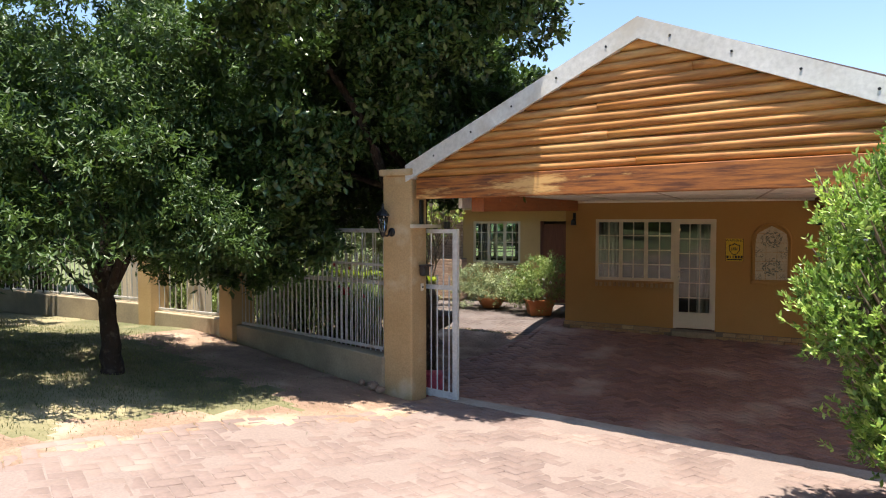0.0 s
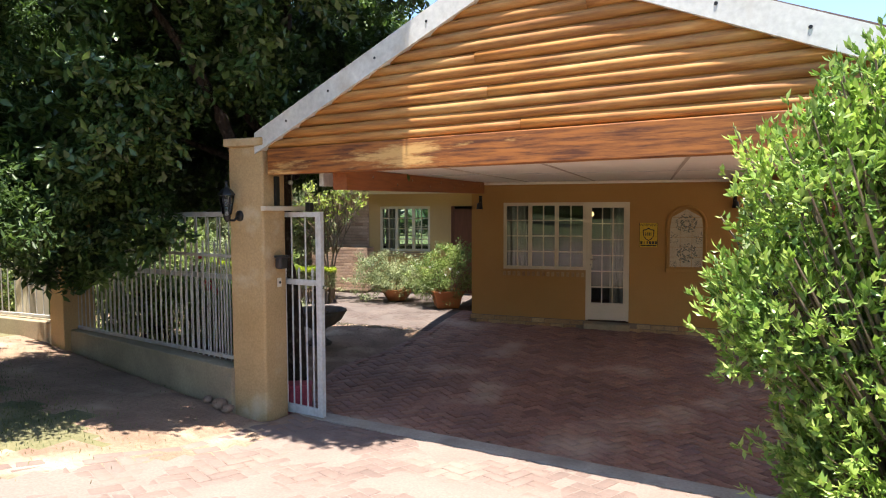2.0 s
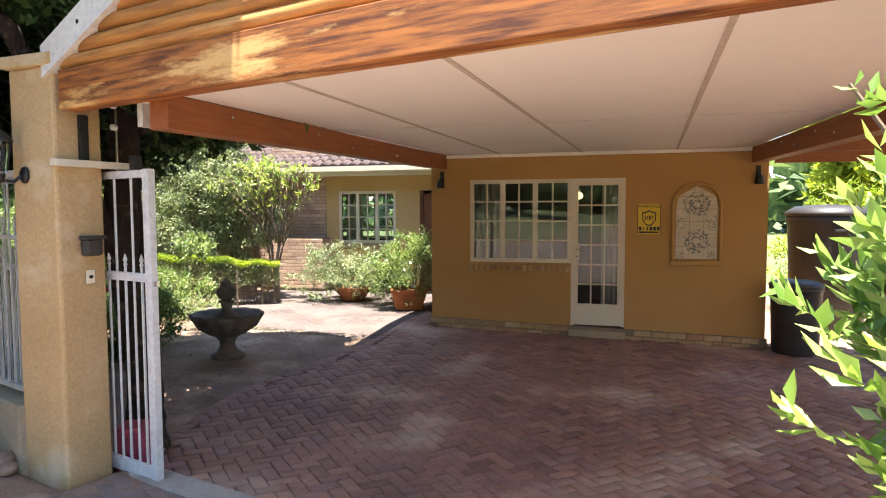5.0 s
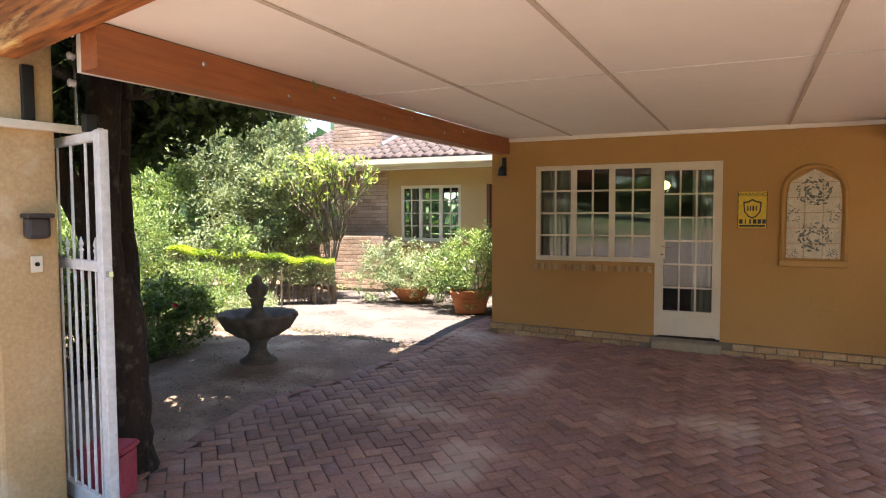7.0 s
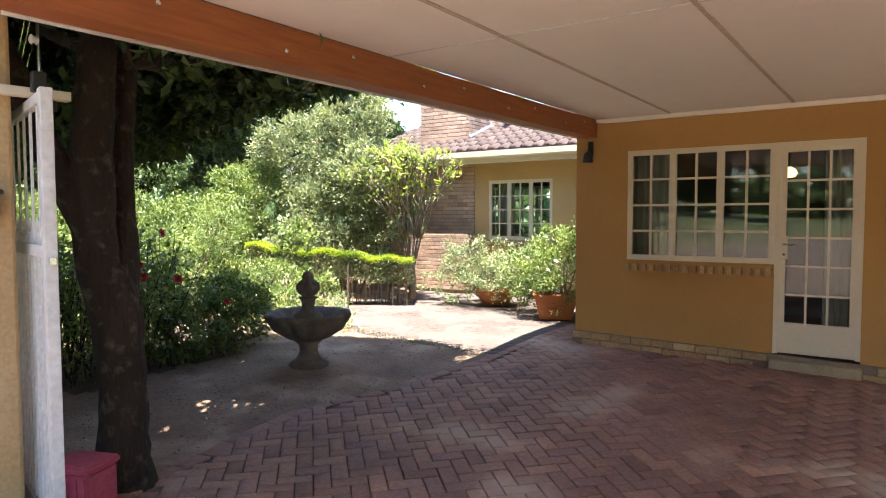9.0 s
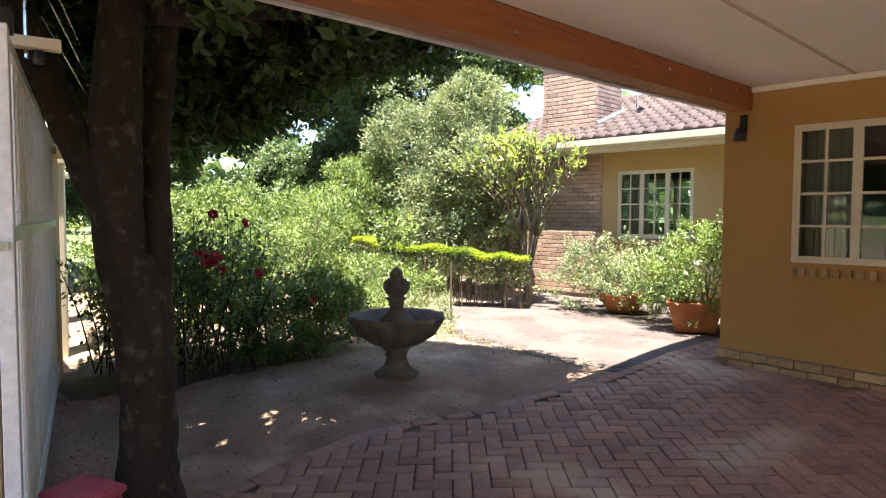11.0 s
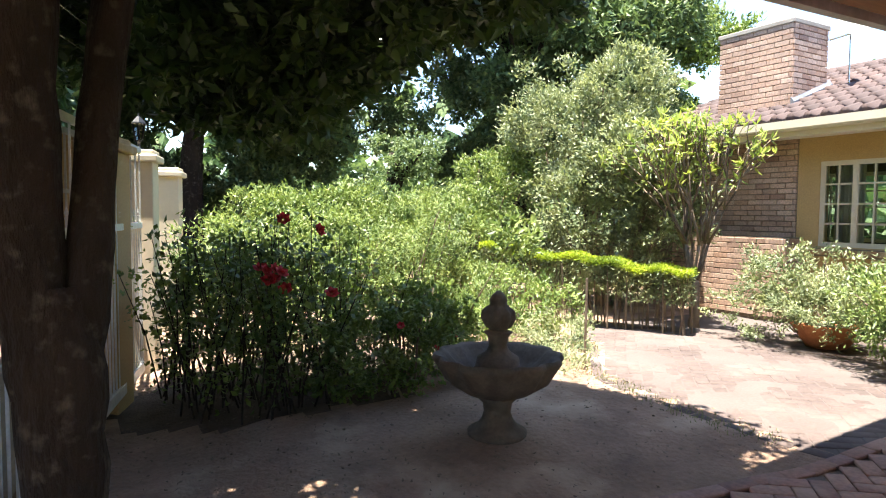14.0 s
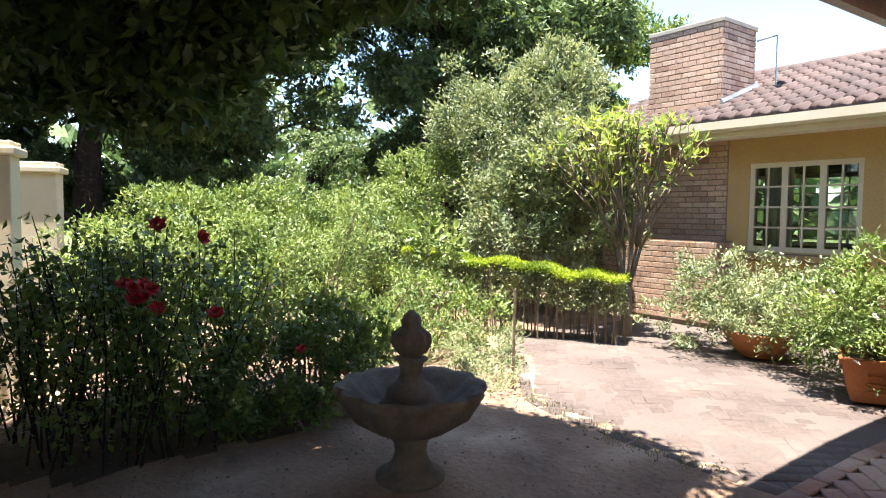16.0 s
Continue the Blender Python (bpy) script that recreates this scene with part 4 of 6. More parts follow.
def pillar_lantern(at):
    l = thing("pillar_lantern", "small black lantern standing on a fence pillar", "lantern", at)
    part("foot", lathe(((0.05, 0.0), (0.045, 0.015), (0.015, 0.03), (0.014, 0.08), (0.04, 0.1)), 14), BLACK, l, smooth=True)
    glass = part("glass", lathe(((0.035, 0.1), (0.06, 0.26), (0.055, 0.262)), 6), GLASS, l)
    for k in range(6):
        a = k * math.pi / 3
        part("glazing_rib", tube(((0.036 * math.cos(a), 0.036 * math.sin(a), 0.1), (0.061 * math.cos(a), 0.061 * math.sin(a), 0.262)), 0.005, 5), BLACK, glass)
    part("hood", lathe(((0.075, 0.26), (0.07, 0.275), (0.03, 0.32), (0.012, 0.335), (0.004, 0.37)), 6), BLACK, l)


pillar_lantern((-8.2, 8.62, 1.98))

# the long sliding gate, drawn back behind the fence
GA, GB = (-2.97, 7.26), (-7.74, 8.58)
gate = bar_panel("sliding_gate", "long white steel sliding gate drawn open behind the fence", "gate", GA, GB, -0.13, ((0.05, 0.045), (1.38, 0.028), (2.07, 0.025)), None, 0.19, 1.45, GATE_WHITE, 0.0065)
part("end_stile", box(-0.035, -0.025, 0.0, 0.035, 0.025, 2.1, 0.004), GATE_WHITE, gate)
part("latch", box(-0.07, -0.012, 1.33, -0.035, 0.012, 1.36), CHROME, gate)
part("guide_shoe", box(0.1, -0.03, 2.1, 0.16, 0.03, 2.19, 0.006), BLACK, gate)
track = thing("gate_track", "concrete threshold strip carrying the gate rail", "threshold", kind="structure")
pts = [(x, gable_y(x) + o) for x, o in ((-3.3, 0.3), (2.0, 0.3), (2.0, 0.52), (-3.3, 0.52))]
part("strip", prism(pts, -0.5, [-0.115, -0.015, -0.02, -0.12], 0.008), CONCRETE, track)
# guide arm on the pillar
arm = thing("gate_guide_arm", "cream steel guide arm bolted to the pillar", "bracket", (-3.395, 7.16, 1.98), 79)
bar = part("arm_bar", box(-0.22, -0.06, 0.0, 0.38, -0.002, 0.045, 0.004), CREAM, arm)
part("upright", box(-0.03, -0.03, 0.05, 0.03, -0.002, 0.34, 0.004), BLACK, arm)
part("roller", lathe(((0.02, 0), (0.026, 0.02), (0.02, 0.05)), 14), BLACK, bar).matrix_basis = pose(0.3, -0.03, -0.055)

# wall lantern
def lantern(at, rz):
    l = thing("wall_lantern", "black carriage lantern on a scrolled wall bracket", "lantern", at, rz)
    part("back_plate", lathe(((0.01, 0.0), (0.055, 0.0), (0.05, 0.018), (0.02, 0.03)), 18), BLACK, l, smooth=True).matrix_basis = pose(0, 0, 0, 90)
    part("bracket", tube(((0, -0.02, 0), (0, -0.07, -0.045), (0, -0.13, -0.04), (0, -0.15, 0.0)), 0.011), BLACK, l)
    glass = part("glass", lathe(((0.03, 0.0), (0.042, 0.02), (0.068, 0.2), (0.068, 0.205)), 6), GLASS, l)
    glass.matrix_basis = pose(0, -0.15, 0.0)
    part("hood", lathe(((0.085, 0.2), (0.08, 0.215), (0.045, 0.26), (0.02, 0.28), (0.012, 0.31), (0.018, 0.33), (0.003, 0.35)), 6), BLACK, l).matrix_basis = pose(0, -0.15, 0.0)
    part("base_cup", lathe(((0.008, -0.06), (0.03, -0.03), (0.036, 0.0), (0.03, 0.004)), 6), BLACK, l).matrix_basis = pose(0, -0.15, 0.0)
    for k in range(6):
        a = k * math.pi / 3
        part("glazing_rib", tube(((0.042 * math.cos(a), 0.042 * math.sin(a), 0.02), (0.069 * math.cos(a), 0.069 * math.sin(a), 0.202)), 0.005, 5), BLACK, glass)
    return l


lantern((-3.71, 7.015, 1.93), -20)


def wall_lamp(at, rz):
    l = thing("outdoor_spot_lamp", "small black outdoor lamp under the beam end", "lamp", at, rz, "outdoor spot lamps")
    part("plate", box(-0.03, -0.02, -0.06, 0.03, 0.0, 0.12, 0.005), BLACK, l)
    part("arm", tube(((0, -0.02, 0), (0, -0.08, 0.02), (0, -0.1, -0.02)), 0.01), BLACK, l)
    part("head", lathe(((0.02, 0.06), (0.045, 0.03), (0.06, -0.06), (0.05, -0.062)), 16), BLACK, l, smooth=True).matrix_basis = pose(0, -0.1, -0.06)


wall_lamp((-2.56, WALL_Y - 0.003, 2.13), 0)
wall_lamp((1.7, WALL_Y - 0.003, 2.13), 0)
# intercom
ic = thing("intercom", "dark hooded intercom box on the pillar", "intercom", (-3.375, 7.16, 1.46), 79)
part("housing", box(-0.06, -0.075, -0.06, 0.06, 0.0, 0.06, 0.02), PLASTIC, ic)
part("hood", box(-0.07, -0.1, 0.05, 0.07, 0.0, 0.075, 0.01), PLASTIC, ic)
kp = thing("key_switch", "small steel key switch on the pillar", "switch", (-3.38, 7.17, 1.26), 79)
part("plate", box(-0.03, -0.008, -0.045, 0.03, 0.0, 0.045, 0.004), CREAM, kp)
part("lock", lathe(((0.012, 0), (0.012, 0.008)), 12), BLACK, kp).matrix_basis = pose(0, -0.009, 0.0, 90)
# electric fence stand-off on the gate pillar
ef = thing("electric_fence_bracket", "steel rod with white insulators and thin wires", "electric fence", (-3.36, 7.42, 1.95))
part("rod", tube(((0, 0, 0), (0, 0, 0.62)), 0.009, 6), CHROME, ef)
for z in (0.32, 0.47, 0.6):
    part("insulator", lathe(((0.012, -0.02), (0.024, -0.012), (0.015, 0), (0.024, 0.012), (0.012, 0.02)), 12), PORCELAIN, ef, smooth=True).matrix_basis = pose(0, -0.02, z, 90)
    part("wire", tube(((0, -0.02, z), (-2.0, 0.75, z - 0.03), (-4.0, 1.5, z)), 0.003, 4), CHROME, ef)
# red crate behind the gate post
crate = thing("plastic_crate", "faded red plastic box standing by the gate", "crate", (-3.42, 7.6, float(ground(-3.42, 7.6)) - 0.012), 20)
bm = bmesh.new()
for z0, z1, w in ((0, 0.3, 0.13), (0.3, 0.34, 0.145)):
    add_box(bm, -w, -w * 0.8, z0, w, w * 0.8, z1)
bmesh.ops.bevel(bm, geom=bm.edges[:], offset=0.012, segments=2, affect="EDGES")
part("tub", bm, PINK, crate)
for k in range(5):
    part("rib", box(-0.11 + k * 0.05, -0.118, 0.03, -0.09 + k * 0.05, -0.103, 0.28, 0.003), PINK, crate)

# ---- garden house wing ----
HY = 16.68
cut_wall("wall_house", -6.32, -2.4, -0.3, 2.6, HY, HY + 0.22, [(-6.02, 0.97, -4.69, 2.1), (-4.15, -0.05, -3.2, 2.1)], HOUSE_PLASTER, "warm cream plastered house wall facing the garden")
casement_window("window_2", -6.02, 0.97, -4.69, 2.1, HY + 0.02, (-5.58, -5.13), 2, 4, "white steel cottage-pane window of the garden room", 0.045)
curtain(-5.98, -5.6, 0.95, 2.1, HY + 0.3, 5)
d2 = thing("door_2", "dark red-brown wooden door in the garden wall", "door", (-4.15, HY + 0.02, -0.05), kind="structure")
part("leaf", box(0.07, 0.02, 0.0, 0.88, 0.07, 2.08, 0.004), DOOR_WOOD, d2)
for b in ((0, 0.07), (0.88, 0.95)):
    part("jamb", box(b[0], -0.015, 0, b[1], 0.1, 2.15, 0.004), DOOR_WOOD, d2)
cut_wall("wall_garden_room_back", -9.0, -2.5, -0.3, 2.6, 19.3, 19.5, [(-7.7, 0.95, -5.5, 2.1)], ROOM, "inner wall of the garden room, coloured dark, with a window to the far lawn")
casement_window("window_3", -7.7, 0.95, -5.5, 2.1, 19.34, (-6.97, -6.23), 2, 4, "cream steel window on the far side of the garden room", 0.045)
tagged(link_bm("wall_garden_room_west", box(-9.0, HY + 0.24, -0.3, -8.8, 19.3, 2.6), HOUSE_PLASTER), "cream plastered end wall of the house", "wall", kind="structure")
tagged(link_bm("floor_garden_room", box(-8.8, HY + 0.24, -0.1, -2.5, 19.3, 0.0), DOOR_WOOD), "dark floor of the garden room", "floor", kind="structure")
tagged(link_bm("ceiling_garden_room", box(-9.0, HY, 2.6, -2.5, 19.5, 2.66), CEIL), "plain ceiling and soffit of the house wing", "ceiling", kind="structure")
hr = roof_thing("roof_house", "brown wavy concrete tile roof over the garden wing")
s20 = math.atan(0.365)
UP = (0, math.cos(s20), math.sin(s20))
tiled_slope("tiles", (-9.0, HY - 0.62, 2.6), (1, 0, 0), UP, 10.5, 3.75, "", hr)["kind"] = "stuff"
bm = bmesh.new()
q = [(-9.0, HY - 0.6, 2.6), (1.6, HY - 0.6, 2.6), (1.6, 19.55, 3.86), (-9.0, 19.55, 3.86), (1.6, 22.5, 2.7), (-9.0, 22.5, 2.7)]
v = [bm.verts.new((x, y, z - 0.03)) for x, y, z in q]
bm.faces.new((v[0], v[1], v[2], v[3]))
bm.faces.new((v[3], v[2], v[4], v[5]))
part("roof_deck", bm, ROOFTILE, hr)
part("ridge_cap", tube(((-9.0, 19.55, 3.86), (1.6, 19.55, 3.86)), 0.1, 10), ROOFTILE, hr)
gut = thing("gutter", "cream gutter and fascia under the roof tiles", "gutter", kind="structure")
bm = bmesh.new()
prof = [(-0.12, 0.0), (-0.12, -0.1), (-0.09, -0.13), (0.0, -0.13), (0.0, 0.0), (-0.015, 0.0), (-0.015, -0.115), (-0.085, -0.115), (-0.105, -0.095), (-0.105, 0.0)]
A = [bm.verts.new((-9.0, HY - 0.55 + y, 2.6 + z)) for y, z in prof]
B = [bm.verts.new((-2.75, HY - 0.55 + y, 2.6 + z)) for y, z in prof]
for i in range(len(prof)):
    j = (i + 1) % len(prof)
    bm.faces.new((A[i], A[j], B[j], B[i]))
bm.faces.new(A)
bm.faces.new(B)
bmesh.ops.recalc_face_normals(bm, faces=bm.faces)
part("channel", bm, CREAM, gut)
part("fascia_board", box(-9.0, HY - 0.548, 2.4, -2.75, HY - 0.52, 2.6), CREAM, gut)
part("soffit_board", box(-9.0, HY - 0.52, 2.43, -2.75, HY - 0.004, 2.45), CEIL, gut)
ws = tagged(link_bm("window_sill_garden", box(-6.08, HY - 0.05, 0.84, -4.63, HY - 0.002, 0.955), MORTAR), "brick sill under the garden window", "sill", kind="structure")
for i in range(17):
    piece_at("brick", me_sill, ws, pose(-6.04 + i * 0.086, HY - 0.042, 0.9, 90, 0, 0) @ pose(0, 0, 0, 0, 0, 90))

# brick end of the wing, with a low brick block before it
bw = tagged(link_bm("wall_brick", box(-9.0, HY + 0.0, -0.3, -6.32, HY + 0.24, 2.6), MORTAR), "orange face-brick end of the garden wing", "wall", kind="structure")
lb = thing("brick_block", "low face-brick block against the house wall in the sun", "brick block", kind="structure")
BX0, BX1, BY0, BZ1 = -7.7, -6.19, 16.19, 1.08
part("core", box(BX0 + 0.02, BY0 + 0.016, -0.3, BX1 - 0.016, HY - 0.03, BZ1), MORTAR, lb)

# brick chimney
chim = thing("brick_chimney", "weathered face-brick chimney with soot-stained crown on the roof", "chimney", kind="structure")
CX0, CX1, CY0, CY1, CZ1 = -7.74, -6.56, 16.85, 17.7, 4.1
part("core", box(CX0 + 0.02, CY0 + 0.02, 0.0, CX1 - 0.02, CY1 - 0.02, CZ1 - 0.02), MORTAR, chim)
part("crown", box(CX0 - 0.025, CY0 - 0.025, CZ1 - 0.01, CX1 + 0.025, CY1 + 0.025, CZ1 + 0.06, 0.012), CONCRETE, chim, "stained concrete crown")
part("flashing", prism(((CX1 - 0.005, CY0 - 0.02), (CX1 + 0.05, CY0 - 0.02), (CX1 + 0.05, CY1 + 0.08), (CX1 - 0.005, CY1 + 0.08)), 2.6, [3.05, 2.98, 3.32, 3.4]), LEAD, chim, "grey lead flashing")
dish = thing("satellite_dish", "small pale satellite dish on an arm beside the chimney", "dish", (-6.28, 17.72, 3.2))
part("bowl", lathe(((0.02, -0.06), (0.1, -0.04), (0.2, 0.03), (0.21, 0.03), (0.11, -0.05), (0.02, -0.075)), 24), WHITE, dish, smooth=True).matrix_basis = pose(0.06, 0, 0.92, 65, 0, 40)
part("mast", tube(((0, 0.05, -0.05), (0, 0.05, 0.9)), 0.011), CHROME, dish)
part("arm", tube(((0, 0.05, 0.8), (-0.27, 0.0, 0.76)), 0.014), CHROME, dish)

# ---- fountain ----
fx, fy = -4.62, 10.46
fz = float(ground(fx, fy)) - 0.012
ft = thing("garden_fountain", "weathered cast-stone fountain with scalloped bowl and pineapple finial, dry", "fountain", (fx, fy, fz))
part("pedestal", lathe(((0.2, -0.02), (0.2, 0.02), (0.17, 0.04), (0.135, 0.06), (0.105, 0.1), (0.09, 0.15), (0.1, 0.21), (0.15, 0.26), (0.13, 0.28)), 28), STONE, ft, smooth=True)
bowl = part("bowl", lathe(((0.12, 0.25), (0.22, 0.285), (0.34, 0.37), (0.4, 0.47), (0.425, 0.51), (0.415, 0.54), (0.37, 0.525), (0.3, 0.455), (0.18, 0.385), (0.1, 0.365)), 72, 12, 0.1, 0.25), STONE, ft, smooth=True)
stem = part("stem", lathe(((0.19, 0.37), (0.19, 0.415), (0.15, 0.455), (0.14, 0.515), (0.08, 0.555), (0.06, 0.595), (0.07, 0.655), (0.1, 0.685), (0.06, 0.7)), 24), STONE, ft, smooth=True)
part("finial", lathe(((0.05, 0.695), (0.085, 0.725), (0.11, 0.775), (0.105, 0.825), (0.07, 0.855), (0.055, 0.87), (0.06, 0.9), (0.045, 0.93), (0.012, 0.96)), 40, 8, 0.22, 0.06), STONE, stem, smooth=True)


# ---- plants ----
def grow(name, label, category, at, blobs, leaf, material, density, aspect=0.45, droop=0.0, stems=0, stem_r=0.012, stem_mat=TWIG, hollow=0.45, spread=1.0, min_z=None, group=""):
    """A shrub: thin stems from its foot and a crown of many single leaves; blobs are relative to its foot."""
    p = thing(name, label, category, at, group=group)
    pts, nrm = clumps(blobs, density, hollow, min_z=min_z)
    V, F = leaf_mesh(pts, leaf, aspect, droop, nrm, spread)
    mesh_np("crown", V, F, material, p)
    for i in range(stems):
        c, r = blobs[i % len(blobs)]
        a = random.uniform(0, 6.28)
        e = Vector((c[0] + r[0] * 0.6 * math.cos(a), c[1] + r[1] * 0.6 * math.sin(a), c[2] + r[2] * random.uniform(0.1, 0.7)))
        s = Vector((0.16 * math.cos(a), 0.16 * math.sin(a), -0.03))
        s = Vector((c[0] * 0.4, c[1] * 0.4, 0)) + s
        mid = s.lerp(e, 0.5) + Vector((random.uniform(-0.06, 0.06), random.uniform(-0.06, 0.06), 0.08))
        part("stem", tube((s, mid, e), (stem_r, stem_r * 0.75, stem_r * 0.35), 6), stem_mat, p)
    return p


def gz(x, y):
    return float(ground(x, y)) - 0.012


def limb(points, radii, wobble=0.03, per=5):
    """Bark tube through points, smoothed and slightly crooked."""
    pts = [Vector(p) for p in points]
    out, rr = [], []
    for i in range(len(pts) - 1):
        p0, p1, p2, p3 = pts[max(i - 1, 0)], pts[i], pts[i + 1], pts[min(i + 2, len(pts) - 1)]
        for k in range(per):
            t = k / per
            q = 0.5 * (2 * p1 + (p2 - p0) * t + (2 * p0 - 5 * p1 + 4 * p2 - p3) * t * t + (3 * p1 - p0 - 3 * p2 + p3) * t ** 3)
            out.append(q + Vector((random.uniform(-1, 1), random.uniform(-1, 1), 0)) * wobble * radii[i])
            rr.append(radii[i] * (1 - t) + radii[i + 1] * t)
    out.append(pts[-1])
    rr.append(radii[-1])
    return tube(out, [r * random.uniform(0.95, 1.05) for r in rr], 14)


# the big tree by the gate
TX, TY = -3.69, 7.98
tz = gz(TX, TY)
tree = thing("garden_tree", "large dark evergreen tree with a forked trunk by the gate", "tree", (TX, TY, tz))
part("trunk", limb(((0, 0, -0.1), (0, 0, 0.12), (0.01, 0.0, 0.5), (-0.02, -0.01, 1.05), (-0.05, -0.03, 1.35)), (0.22, 0.165, 0.135, 0.145, 0.1), 0.1), BARK, tree, smooth=True)
part("limb", limb(((-0.02, -0.04, 1.0), (-0.07, -0.1, 1.6), (-0.06, -0.08, 2.4), (-0.1, 0.1, 3.6), (-0.2, 0.3, 5.0)), (0.125, 0.12, 0.108, 0.085, 0.04), 0.1), BARK, tree, smooth=True)
part("limb", limb(((0.0, 0.03, 0.95), (-0.09, 0.1, 1.5), (-0.22, 0.18, 2.3), (-0.28, 0.42, 3.4), (-0.1, 1.1, 4.6)), (0.085, 0.077, 0.072, 0.06, 0.03), 0.1), BARK, tree, smooth=True)
part("limb", limb(((-0.06, -0.1, 1.5), (-0.16, -0.3, 2.0), (-0.25, -0.5, 2.6), (-0.5, -0.9, 3.6), (-0.9, -1.3, 4.4)), (0.085, 0.08, 0.07, 0.055, 0.025), 0.1), BARK, tree, smooth=True)
for e in ((-1.6, 1.2, 3.6), (-1.9, 2.6, 3.3), (-0.8, 3.2, 3.4), (0.5, -0.8, 4.6), (-1.5, -0.4, 3.9), (-2.2, 0.4, 3.3)):
    part("branch", limb(((-0.06, 0.1, 2.6), (e[0] * 0.4, e[1] * 0.45, e[2] - 0.45), e), (0.06, 0.045, 0.015), 0.2), BARK, tree, smooth=True)
blobs = []
rt = random.Random(11)
for i in range(46):
    a, d = rt.uniform(0, 6.28), math.sqrt(rt.random())
    x, y = -0.95 + 1.75 * d * math.cos(a), 0.95 + 2.75 * d * math.sin(a)
    z = 2.75 + 0.5 * (1 - d) + rt.uniform(0.0, 3.2) * (1 - 0.5 * d)
    r = rt.uniform(0.5, 0.85)
    blobs.append(((x, y, z), (r, r, r * 0.7)))
blobs += [((1.1, -1.3, 4.6), (0.8, 0.6, 0.7)), ((0.4, -1.45, 4.2), (0.8, 0.5, 0.8)), ((1.3, -0.4, 5.1), (0.8, 0.8, 0.7)), ((0.5, -0.5, 5.6), (1.0, 0.9, 0.8)),
          ((-0.9, -1.35, 3.3), (0.6, 0.5, 0.55)), ((-1.5, -1.1, 2.6), (0.55, 0.5, 0.5)), ((-1.9, -0.9, 2.15), (0.6, 0.45, 0.4)), ((-1.2, -1.0, 2.1), (0.5, 0.35, 0.4)),
          ((-2.6, 1.0, 2.9), (0.7, 0.8, 0.6)), ((-2.3, 2.5, 2.7), (0.7, 0.8, 0.55)), ((-1.3, 3.3, 2.75), (0.7, 0.7, 0.5)), ((0.0, 3.6, 3.3), (0.6, 0.6, 0.5)),
          ((-1.9, -0.1, 4.9), (1.0, 1.0, 0.8)), ((-0.4, 1.6, 6.2), (1.2, 1.2, 0.8)), ((-2.9, 0.0, 3.4), (0.8, 0.7, 0.7)), ((-3.2, 1.6, 3.6), (0.8, 0.8, 0.7)), ((-2.8, 0.4, 4.6), (0.9, 0.9, 0.8))]
lifted = []
for (x, y, z), r in blobs:
    floor_z = 2.25 + min(max((y + TY - 8.8) * 0.6, 0.0), 2.2) - 0.55 * (x < -1.4 and y < 0)
    lifted.append(((x, y, max(z, floor_z + r[2])), r))
# high leaf masses added to shade the soil short of the path
for i in range(9):
    lifted.append(((rt.uniform(-2.4, 0.1), rt.uniform(1.9, 3.1), rt.uniform(4.4, 6.0)), (0.75, 0.7, 0.5)))
# boughs added above view over the drive, to shade the end of the gable
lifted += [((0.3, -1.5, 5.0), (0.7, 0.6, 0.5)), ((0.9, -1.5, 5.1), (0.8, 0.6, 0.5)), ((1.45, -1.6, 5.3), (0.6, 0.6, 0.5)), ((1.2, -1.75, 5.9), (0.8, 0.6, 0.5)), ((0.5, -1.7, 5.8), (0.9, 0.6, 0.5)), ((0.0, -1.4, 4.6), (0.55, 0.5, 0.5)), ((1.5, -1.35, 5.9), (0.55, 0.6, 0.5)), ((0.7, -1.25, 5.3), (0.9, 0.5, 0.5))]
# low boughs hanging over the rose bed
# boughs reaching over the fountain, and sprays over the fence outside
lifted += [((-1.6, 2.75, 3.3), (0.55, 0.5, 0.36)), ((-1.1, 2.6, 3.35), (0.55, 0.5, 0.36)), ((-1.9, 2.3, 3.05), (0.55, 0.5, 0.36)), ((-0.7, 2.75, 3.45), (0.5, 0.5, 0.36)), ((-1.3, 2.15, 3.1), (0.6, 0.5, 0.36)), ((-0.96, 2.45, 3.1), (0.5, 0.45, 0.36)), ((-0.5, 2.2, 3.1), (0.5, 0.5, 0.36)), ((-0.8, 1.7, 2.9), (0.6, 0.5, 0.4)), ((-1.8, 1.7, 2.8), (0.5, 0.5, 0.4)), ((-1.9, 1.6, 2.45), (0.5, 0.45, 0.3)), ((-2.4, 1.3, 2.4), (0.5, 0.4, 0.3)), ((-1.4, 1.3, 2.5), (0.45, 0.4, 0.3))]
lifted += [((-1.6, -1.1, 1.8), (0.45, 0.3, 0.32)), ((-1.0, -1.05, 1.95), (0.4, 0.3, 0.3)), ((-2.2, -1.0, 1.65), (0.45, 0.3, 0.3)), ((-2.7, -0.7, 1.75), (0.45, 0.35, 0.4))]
# high boughs added to shade the ground before the gate pillar
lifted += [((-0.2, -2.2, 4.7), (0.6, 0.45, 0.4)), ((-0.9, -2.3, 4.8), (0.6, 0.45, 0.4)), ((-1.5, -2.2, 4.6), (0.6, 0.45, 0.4))]
